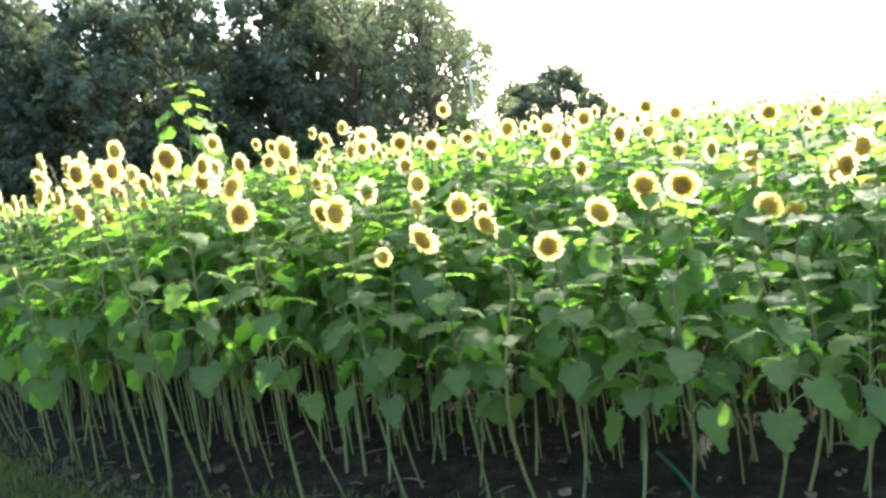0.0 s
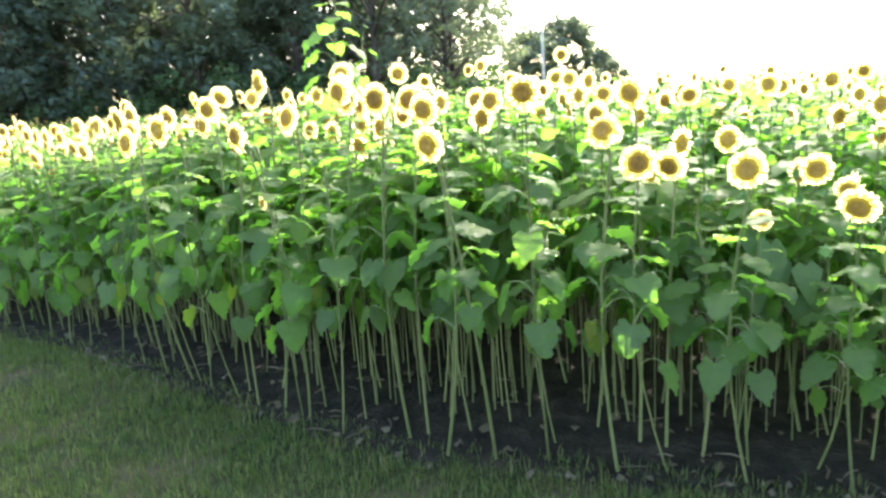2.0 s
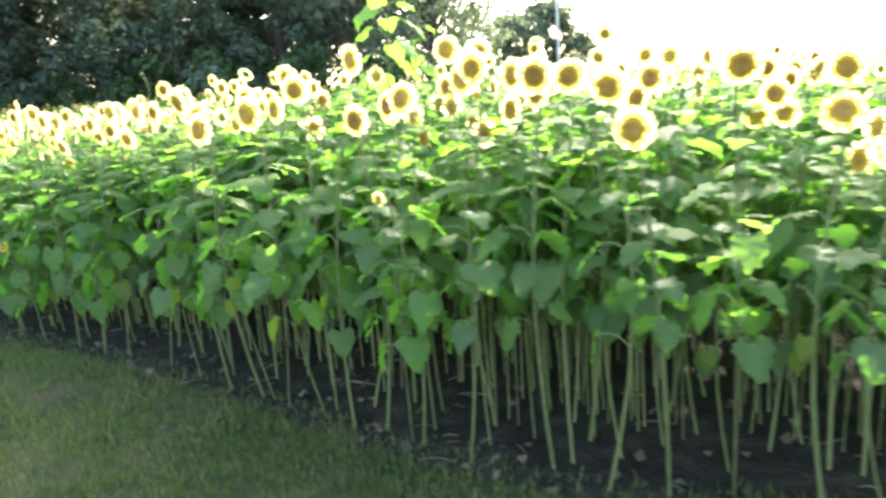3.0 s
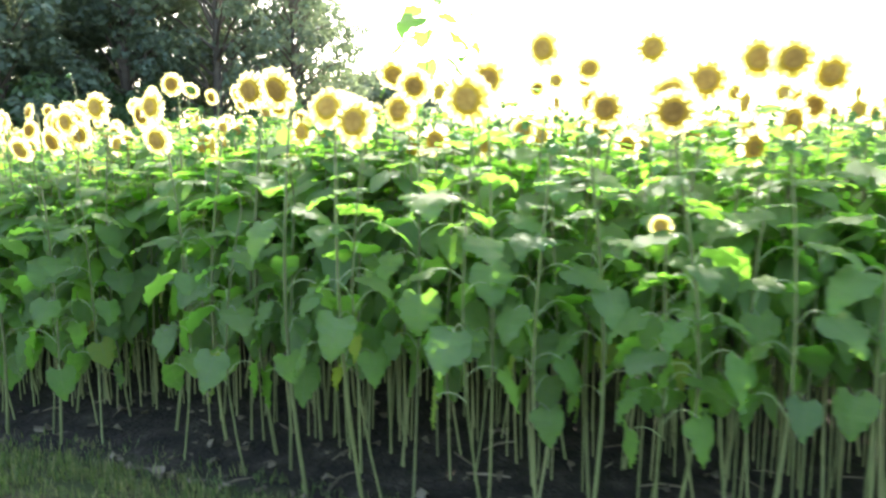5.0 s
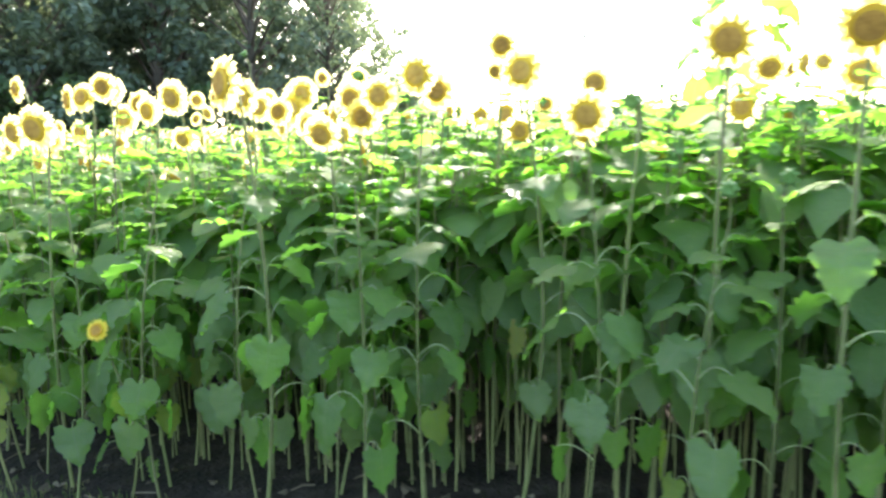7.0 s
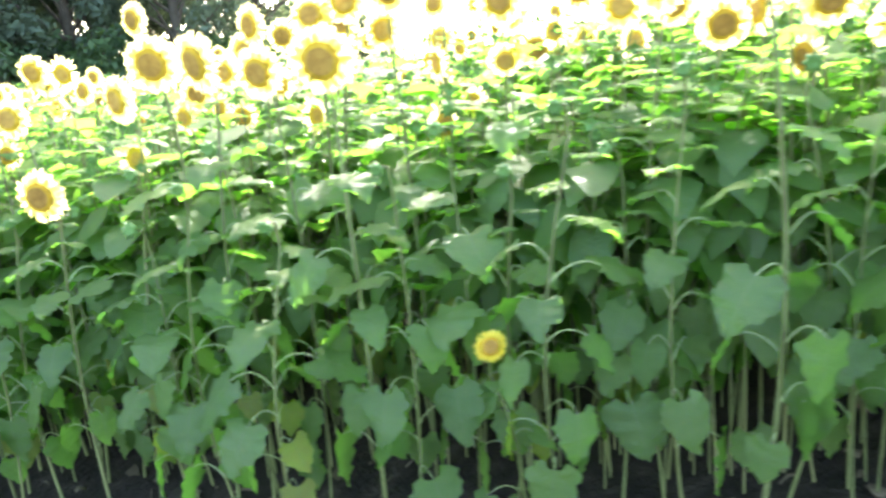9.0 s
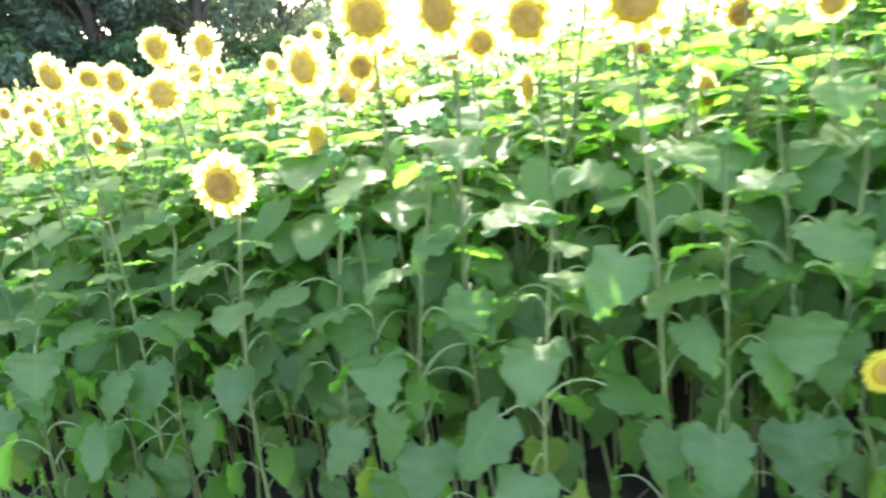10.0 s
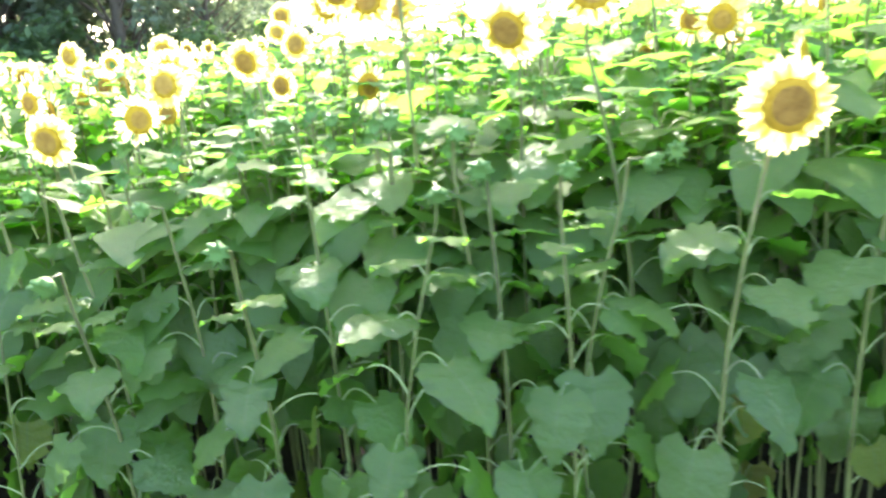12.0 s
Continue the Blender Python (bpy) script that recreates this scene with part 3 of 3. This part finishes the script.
def build_woods():
    r = random.Random(21)
    kinds = [tree_template(41, 13.5, 4.9, 46, 7, 30, 0.16, 0.20), tree_template(42, 12.5, 4.4, 42, 7, 31, 0.16, 0.20), tree_template(43, 14.5, 4.6, 48, 7, 30, 0.16, 0.20)]
    kinds.append(tree_template(44, 11.8, 4.1, 38, 5, 28, 0.25, 0.16))
    kinds[3]["label"] = "airy tree with sparse hazy green crown"
    first = [True] * 4
    spots = []
    for row, (depth, step) in enumerate(((36, 3.6), (41, 3.8), (46, 4.2))):
        x = -0.3 + row * 0.4
        while x > -46:
            spots.append((x + r.uniform(-0.7, 0.7), depth - 0.12 * abs(x) + r.uniform(-1, 1)))
            x -= step * r.uniform(0.85, 1.2)
    for i, (x, y) in enumerate(spots):
        k = 3 if x > -4.5 else i % 3
        s = r.uniform(0.80, 1.02) * (0.95 if x > -3 else 1.0) * (0.86 if x < -10 else 1.0)
        m = Matrix.Translation((x, y, ground_z(x, y) - 0.1)) @ Matrix.Rotation(r.uniform(0, 6.28), 4, "Z") @ Matrix.Diagonal((s, s, s * r.uniform(0.95, 1.05), 1))
        if first[k]:
            kinds[k].matrix_basis = m
            first[k] = False
        else:
            copy_clean(kinds[k], m)
    small = tree_template(51, 8.2, 3.4, 26, 7, 40, 0.42, 0.18)
    small["label"] = "smaller rounded tree standing beyond the wood"
    small.matrix_basis = Matrix.Translation((10.4, 62, ground_z(10.4, 62) - 0.5))
    copy_clean(small, pose(6.6, 60, ground_z(6.6, 60) - 0.5, 0, 0, 80) @ Matrix.Scale(0.86, 4))
    copy_clean(small, pose(14.6, 66, ground_z(14.6, 66) - 0.5, 0, 0, 200) @ Matrix.Scale(0.62, 4))
    bush = [bush_template(61), bush_template(62)]
    start = [True, True]
    x = 0.0
    i = 0
    while x > -44:
        y = 33.0 - 0.12 * abs(x) + r.uniform(-0.8, 0.8)
        s = r.uniform(0.85, 1.35)
        m = Matrix.Translation((x, y, ground_z(x, y))) @ Matrix.Rotation(r.uniform(0, 6.28), 4, "Z") @ Matrix.Scale(s, 4)
        k = i % 2
        if start[k]:
            bush[k].matrix_basis = m
            start[k] = False
        else:
            copy_clean(bush[k], m)
        x -= r.uniform(1.5, 2.2)
        i += 1


def copy_clean(ob, m):
    """copy_thing() for a thing already set at a pose with a scale of its own."""
    kept = ob.matrix_basis.copy()
    ob.matrix_basis = Matrix.Identity(4)
    made = copy_thing(ob, m)
    ob.matrix_basis = kept
    return made


build_woods()

# ---- the sunflowers that stand out: head x, y, z and head size ----
NEAR_START = [
    (-2.141, 4.484, 1.834, 1.0), (-1.24, 3.074, 1.646, 1.0), (-0.749, 3.275, 1.621, 1.0), (-0.711, 3.763, 1.445, 0.9), (-0.153, 3.662, 1.375, 0.95),
    (0.609, 2.698, 1.181, 1.0), (0.968, 2.765, 1.244, 0.95), (0.372, 2.549, 1.092, 0.85), (1.425, 3.027, 1.083, 0.9), (0.99, 4.799, 1.651, 1.0),
    (-2.642, 4.476, 1.807, 1.0), (-2.588, 3.675, 1.523, 0.95), (-3.105, 4.04, 1.57, 1.05), (-1.638, 2.993, 1.459, 1.0), (-1.871, 3.46, 1.658, 1.0),
    (-0.856, 2.773, 1.361, 0.95), (-0.457, 2.757, 1.315, 1.0), (-1.32, 3.738, 1.626, 0.95),
]
NEAR_MIDDLE = [
    (-4.865, 5.971, 1.392, 0.9), (-4.153, 5.329, 1.444, 0.9), (-4.207, 5.704, 1.614, 0.95), (-3.74, 5.23, 1.669, 1.1), (-3.65, 4.818, 1.645, 1.1),
    (-3.418, 4.348, 1.505, 1.05), (-3.48, 4.564, 1.565, 1.0), (-5.428, 6.9, 1.577, 1.0), (-5.203, 6.08, 1.57, 1.2), (-4.505, 6.0, 1.62, 1.0),
    (-4.679, 6.429, 1.561, 0.95), (-4.829, 6.973, 1.623, 0.95),
]
NEAR_END = [
    (-6.953, 8.982, 1.543, 1.1), (-6.995, 8.166, 1.333, 1.1), (-6.769, 9.517, 1.446, 1.0), (-6.59, 7.834, 1.368, 1.15), (-6.454, 7.562, 1.479, 1.2),
    (-6.334, 7.341, 1.463, 1.2), (-6.159, 7.198, 1.416, 1.0), (-6.897, 7.723, 1.055, 1.15), (-6.464, 8.508, 1.726, 1.0), (-7.146, 8.299, 1.255, 1.0),
    (-7.726, 9.336, 1.232, 1.0),
]
MORE_START = [
    (-0.37, 6.45, 1.61, 0.95), (0.76, 5.0, 1.63, 0.95), (1.44, 4.87, 1.51, 0.95), (0.91, 3.13, 1.24, 0.95), (-0.94, 2.98, 1.48, 0.95),
    (-2.08, 3.77, 1.71, 0.95), (-0.71, 4.01, 1.43, 0.95), (-0.11, 2.63, 1.17, 0.95), (0.25, 4.75, 1.47, 0.95), (0.05, 3.21, 1.25, 0.95),
    (-0.6, 5.42, 1.77, 0.9), (-0.09, 5.22, 1.65, 0.9), (0.19, 5.3, 1.64, 0.9), (0.47, 5.16, 1.66, 0.9), (1.61, 5.48, 1.71, 0.9),
    (2.12, 4.5, 1.52, 0.9), (2.49, 4.63, 1.49, 0.9), (1.75, 5.22, 1.62, 0.9), (1.56, 4.65, 1.35, 0.9), (-1.12, 5.39, 1.54, 0.9),
    (-0.98, 5.78, 1.8, 0.9), (2.06, 3.32, 1.08, 0.9), (-0.62, 5.83, 1.8, 0.9),
]
MORE_EDGE = [
    (-1.72, 3.53, 1.65, 0.97), (-1.65, 3.23, 1.6, 0.97), (-3.13, 4.89, 1.58, 0.97), (-0.6, 3.2, 1.3, 0.97), (-0.81, 3.66, 1.53, 0.92),
    (-4.65, 5.99, 1.54, 0.92), (-0.54, 4.62, 1.64, 0.92), (-0.29, 4.74, 1.65, 0.92), (-0.07, 4.43, 1.6, 0.92), (0.43, 4.49, 1.64, 0.92),
    (-2.92, 4.35, 1.67, 0.95), (-3.44, 7.51, 1.82, 1.25), (-3.45, 9.56, 1.78, 1.25), (-2.91, 7.57, 1.57, 1.25), (-2.09, 4.19, 1.68, 1.19),
    (-4.8, 8.77, 1.57, 1.25), (-4.71, 10.32, 1.68, 1.25), (-4.62, 8.0, 1.45, 1.25), (-4.82, 7.33, 1.65, 1.15), (-1.08, 4.25, 1.62, 0.87),
    (-5.9, 8.97, 1.58, 1.25),
]
MORE_MIDDLE = [
    (-5.13, 6.5, 1.56, 1.0), (-4.32, 6.36, 1.6, 1.0), (-3.08, 5.19, 1.76, 1.0), (-5.9, 7.45, 1.61, 1.0), (-5.67, 7.86, 1.61, 1.0),
    (-3.53, 6.42, 1.67, 1.0), (-2.11, 5.02, 1.65, 1.0), (-2.46, 4.29, 1.57, 1.0), (-1.85, 5.56, 1.88, 1.0), (-6.05, 7.87, 1.62, 1.0),
    (-5.6, 7.53, 1.55, 1.0),
]
MORE_END = [
    (-6.97, 10.19, 1.36, 1.0), (-6.01, 6.96, 1.43, 1.25),
]
SMALL_BLOOMS = [
    (-2.52, 3.81, 1.17, 0.5), (-3.5, 5.94, 1.34, 0.65), (-0.31, 2.94, 1.09, 0.6), (0.16, 3.16, 1.16, 0.8), (1.58, 3.11, 1.03, 0.8),
    (-2.46, 5.08, 1.51, 0.8), (-1.77, 3.99, 1.58, 0.8), (-5.39, 6.95, 1.39, 0.7),
]
BEYOND_MIDDLE = [
    (-4.13, 6.09, 1.76, 0.8), (-4.97, 6.62, 1.51, 0.8), (-3.18, 4.42, 1.64, 0.8), (-3.58, 7.6, 1.85, 0.8), (-3.27, 5.59, 1.65, 0.83),
    (-3.77, 6.79, 1.77, 0.8), (0.02, 9.09, 2.19, 1.17), (-1.84, 10.57, 1.93, 1.06), (-3.3, 7.45, 1.65, 0.8), (-1.09, 7.55, 2.02, 0.98),
    (-3.96, 7.93, 1.82, 0.8), (0.69, 12.03, 1.89, 1.25), (-2.39, 3.98, 1.6, 1.0), (-1.26, 6.71, 1.94, 0.8), (-3.26, 5.2, 1.59, 0.8),
    (-2.91, 7.43, 1.79, 0.8), (-2.08, 3.93, 1.73, 1.0), (-1.91, 3.78, 1.67, 1.0), (-1.34, 4.5, 1.64, 1.0), (-1.66, 6.69, 1.86, 0.84),
    (-4.84, 6.55, 1.44, 1.0), (-4.65, 6.33, 1.48, 1.0),
]
BEYOND_MIDDLE_TOO = [
    (-4.88, 6.99, 1.55, 1.0), (-3.68, 8.12, 1.61, 1.0),
]
BEYOND_END = [
    (-7.5, 9.26, 1.25, 0.83), (-7.79, 9.11, 1.19, 0.8), (-7.9, 10.67, 1.37, 0.88), (-3.11, 11.46, 2.23, 1.25), (-4.49, 8.89, 1.91, 0.8),
    (-5.25, 7.81, 1.67, 0.81), (-7.34, 8.51, 1.43, 0.99), (-7.6, 10.04, 1.34, 0.8), (-5.74, 7.06, 1.63, 0.8), (-5.42, 12.21, 1.81, 1.21),
    (-3.67, 10.47, 1.93, 1.25), (-4.82, 10.61, 1.87, 1.25), (-6.08, 7.61, 1.39, 0.8), (-7.24, 9.06, 1.44, 0.8), (-5.81, 10.85, 1.38, 0.97),
    (-6.87, 10.72, 1.46, 0.8), (-5.57, 12.8, 1.78, 1.07), (-8.08, 11.09, 1.3, 0.94), (-7.28, 9.57, 1.17, 0.8), (-6.75, 12.07, 1.39, 1.04),
    (-5.41, 9.19, 1.74, 0.88), (-6.25, 8.33, 1.37, 1.0),
]
BEYOND_END_TOO = [
    (-6.92, 9.09, 1.5, 1.0), (-5.81, 12.43, 1.35, 1.03), (-8.11, 9.31, 1.05, 1.0), (-7.14, 9.05, 1.42, 1.0), (-7.14, 9.38, 1.44, 1.0),
    (-6.74, 10.98, 1.57, 1.0), (-6.15, 10.72, 1.51, 1.0), (-5.77, 7.44, 1.65, 1.0), (-5.02, 7.54, 1.59, 1.0), (-5.71, 8.84, 1.64, 1.2),
    (-6.1, 8.45, 1.46, 1.0), (-4.44, 8.12, 1.41, 1.0), (-4.04, 8.4, 1.5, 1.0), (-5.58, 10.85, 1.53, 0.8),
]

taken = []


def free_spot(x, y, gap):
    return all((x - a) ** 2 + (y - b) ** 2 > gap * gap for a, b in taken)


def plant_at_head(hx, hy, hz, size):
    r = random.Random(round(hx * 1000) * 7 + round(hy * 1000))
    face = facing(r, 0.16)
    bx, by = hx - face.x * 0.08 + r.uniform(-0.04, 0.04), hy - face.y * 0.08 + r.uniform(-0.04, 0.04)
    u, n = un(bx, by)
    if n < edge_n(u) + 0.02:
        bx, by = xy(u, edge_n(u) + 0.02 + r.uniform(0, 0.05))
    taken.append((bx, by))
    return sunflower((bx, by, ground_z(bx, by)), (hx, hy, hz), r, size * (0.89 + 0.10 * min(max((u - 3) / 2, 0), 1)), face=face)


made = 0
for spot in NEAR_START + NEAR_MIDDLE + NEAR_END + MORE_START + MORE_EDGE + MORE_MIDDLE + MORE_END + SMALL_BLOOMS + BEYOND_MIDDLE + BEYOND_MIDDLE_TOO + BEYOND_END + BEYOND_END_TOO:
    plant_at_head(*spot)
    made += 1


# a very tall plant without a bloom, a small closed one, one bloom turned to the sun, a low drooping one
spot_rng = random.Random(404)
sunflower((-2.43, 6.80, ground_z(-2.43, 6.80)), (-2.45, 6.74, 2.80), spot_rng, 0.7, True, Vector((-0.3, -0.6, 0.7)).normalized(), 18, 0.90, 1.45,
          "very tall leafy sunflower plant without an open bloom", 0.58, 1.2, 1.6)
sunflower((-2.36, 6.86, ground_z(-2.36, 6.86)), (-2.16, 6.72, 2.36), spot_rng, 0.6, True, Vector((0.5, -0.4, 0.7)).normalized(), 7, 0.88, 1.0,
          "tall thin side shoot with narrow green leaves", 0.62, 2.0)
sunflower((-5.06, 8.42, ground_z(-5.06, 8.42)), (-5.065, 8.372, 1.99), spot_rng, 0.7, True, Vector((-0.5, -0.3, 0.8)).normalized(), 9, 0.86, 0.7,
          "slender sunflower with a small closed yellow bud")
sunflower((-4.16, 9.10, ground_z(-4.16, 9.10)), (-4.16, 9.174, 1.974), spot_rng, 1.0, False, Vector((0.25, 0.75, 0.6)).normalized(), 10,
          label="sunflower with a bright bloom turned to the sun")
sunflower((-5.66, 6.75, ground_z(-5.66, 6.75)), (-5.728, 6.53, 0.598), spot_rng, 0.62, False, Vector((-0.35, -0.85, 0.22)).normalized(), 5, 0.95, 0.7,
          label="small low sunflower with an opening bloom")
made += 5
taken += [(-2.43, 6.80), (-5.06, 8.42), (-4.16, 9.10), (-5.66, 6.75)]


def head_height(u, n, r):
    """Head height over the soil: the plants are lower at the start of the walk."""
    low = min(max((3.6 - u) / 1.8, 0), 1) * min(max((2.6 + edge_n(u) - n) / 2.4, 0), 1)
    back = 0.20 * min(max((3.4 - u) / 2.4, 0), 1)
    return 1.52 - max(0.46 * low, back) + r.gauss(0, 0.08)


def bloom_share(u, n):
    """Most plants along the edge further on bloom; few do between the ones that stand out."""
    if u > 12.5:
        return 0.25 + 0.20 * min((u - 12.5) / 4, 1)
    return (0.10 if u < 4 else 0.13 if u < 6 else 0.05) + 0.12 * min(max((n - 6) / 6, 0), 1)


def fill_front():
    """The first rows along the edge, each plant a thing."""
    global made
    r = random.Random(77)
    for gap in (0.17, 0.15, 0.13):
        tries = 0
        while tries < 1500 and made < 300:
            tries += 1
            u = r.uniform(0.4, 12.9)
            n = edge_n(u) + 1.0 * r.random() ** 1.2
            x, y = xy(u, n)
            if not free_spot(x, y, gap):
                continue
            taken.append((x, y))
            z = ground_z(x, y)
            h = head_height(u, n, r)
            bud = u > 3.2 or r.random() < 0.92
            if bud:
                h -= 0.06 + 0.12 * min(max((u - 6) / 3, 0), 1)
            f = facing(r)
            top = (x + f.x * 0.06 + r.uniform(-0.05, 0.05), y + f.y * 0.06 + r.uniform(-0.05, 0.05), z + h)
            sunflower((x, y, z), top, r, r.uniform(0.70, 0.94) if not bud else r.uniform(0.7, 1.0), bud, f)
            made += 1


fill_front()

# ---- the depth of the field ----
def fill_field():
    r = random.Random(88)
    kinds = ("whole", "short", "deep", "far")
    sets = {}
    front, far = [], []
    near_templates, far_templates = [], []
    for k, kind in enumerate(kinds):
        bag = far_templates if kind == "far" else near_templates
        sets[kind] = len(bag)
        bag += [far_template(40 * k + v, kind, v < 6) for v in range(16)]

    def put(u, n, kind):
        """Six blooming templates, then ten in bud, in each set."""
        x, y = xy(u, n)
        h = head_height(u, n, r)
        bloom = r.random() < bloom_share(u, n)
        if bloom:
            h += r.uniform(0.03, 0.10) if r.random() < 0.12 else 0.0
        else:
            h -= 0.05 if u < 7 else 0.16 - 0.10 * min(max(n - EDGE - 0.6, 0), 2)
        if kind == "whole" and h < 1.36:
            kind = "short"
        s = leaf_size(u) * r.uniform(0.92, 1.1)
        k = sets[kind] + (r.randrange(6) if bloom else 6 + r.randrange(10))
        (far if kind == "far" else front).append((k, Matrix.Translation((x, y, ground_z(x, y) + h)) @ Matrix.Rotation(r.gauss(0, 0.3), 4, "Z") @ Matrix.Diagonal((s, s, 1, 1))))

    for _ in range(150):
        u = r.uniform(2, 14)
        put(u, edge_n(u) + 0.35 + 0.5 * r.random(), "whole")
    for _ in range(1150):
        u = r.uniform(-3, 15)
        put(u, edge_n(u) + 0.45 + 1.7 * r.random(), "whole")
    for _ in range(2700):
        u = r.uniform(-5, 20)
        put(u, edge_n(u) + 1.7 + 5.8 * r.random() ** 1.1, "deep")
    for _ in range(330):
        u = 12.8 + 18 * r.random() ** 1.5
        put(u, edge_n(u) + 1.0 * r.random(), "whole")
    for _ in range(110):
        u = r.uniform(-5, 0.5)
        put(u, edge_n(u) + 1.1 * r.random(), "whole")
    for _ in range(3700):
        put(r.uniform(-20, 36), EDGE + 7 + 19 * r.random() ** 1.2, "far")
    mats = [DISC, FLORET, PETAL, CALYX, STEM, LEAF]
    tagged(joined("sunflower_field", near_templates, front, mats), "dense rows of blooming sunflowers deep in the field", "sunflowers", "", "stuff")
    tagged(joined("far_sunflower_field", far_templates, far, mats), "distant sunflower heads over green leaves", "sunflowers", "", "stuff")


fill_field()


def build_litter():
    r = random.Random(15)
    bits = []
    for v in range(6):
        b = Build()
        if v < 4:
            ln, w = r.uniform(0.025, 0.06), r.uniform(0.012, 0.03)
            pts = []
            for i in range(4):
                t = i / 3
                h = w * math.sin(math.pi * (0.12 + 0.8 * t))
                z = 0.006 + 0.018 * math.sin(math.pi * t) * r.uniform(0.3, 1.2)
                pts += [(ln * (t - 0.5), -h, z + r.uniform(0, 0.012)), (ln * (t - 0.5), h, z + r.uniform(0, 0.012))]
            b.add(pts, [(2 * i, 2 * i + 1, 2 * i + 3, 2 * i + 2) for i in range(3)])
        else:
            ln = r.uniform(0.03, 0.08)
            b.tube([(-ln, 0, 0.006), (0, r.uniform(-0.02, 0.02), 0.012), (ln, 0, 0.005)], [0.004, 0.005, 0.003], 5)
        bits.append(b)
    places = []
    for _ in range(520):
        u = r.uniform(-1, 14)
        n = edge_n(u) - 0.12 + 1.1 * r.random() ** 1.6
        x, y = xy(u, n)
        places.append((r.randrange(6), Matrix.Translation((x, y, ground_z(x, y))) @ Matrix.Rotation(r.uniform(0, 6.28), 4, "Z") @ Matrix.Scale(r.uniform(0.6, 1.4), 4)))
    tagged(joined("plant_litter", bits, places, [LITTER]), "dry leaves and stalk pieces lying on the soil", "litter", "", "stuff")


build_litter()


def build_hose():
    """A thin hose that lies among the first stems."""
    b = Build()
    pts = []
    for i in range(13):
        q = i / 12
        x, y = 0.83 + 0.05 * q + 0.02 * math.sin(5 * q), 3.06 - 0.92 * q
        pts.append((x, y, ground_z(x, y) + 0.010))
    b.tube(pts, [0.008] * 13, 8, 0, True)
    rubber = solid_material("hose_rubber", [(0.2, (0.012, 0.085, 0.070)), (0.8, (0.022, 0.13, 0.11))], 12.0, 0.45, 0.1, 0.5)
    tagged(new("garden_hose", b.mesh("garden_hose", [rubber])), "thin teal garden hose lying on dark soil", "hose")


build_hose()


def build_pole():
    """A thin weathered pole that stands deep in the field, with a short crosspiece near its top."""
    x, y = 0.64, 14.4
    base = ground_z(x, y)
    wood = solid_material("weathered_wood", [(0.2, (0.30, 0.28, 0.24)), (0.8, (0.48, 0.45, 0.40))], 9.0, 0.8, 0.4, 0.2)
    root = new("pole")
    root.location = (x, y, base)
    shaft, arm = Build(), Build()
    shaft.tube([(0, 0, -0.2), (0.01, 0, 1.2), (0.0, 0, 2.2), (-0.02, 0, 3.3)], [0.034, 0.032, 0.030, 0.028], 8, 0, True)
    arm.tube([(-0.17, -0.035, 3.12), (0.15, -0.035, 3.16)], [0.018, 0.018], 6, 0, True)
    placed("shaft", shaft.mesh("shaft", [wood]), root)
    placed("crosspiece", arm.mesh("crosspiece", [wood]), root)
    tagged(root, "thin weathered grey pole standing among the sunflowers", "pole")


build_pole()
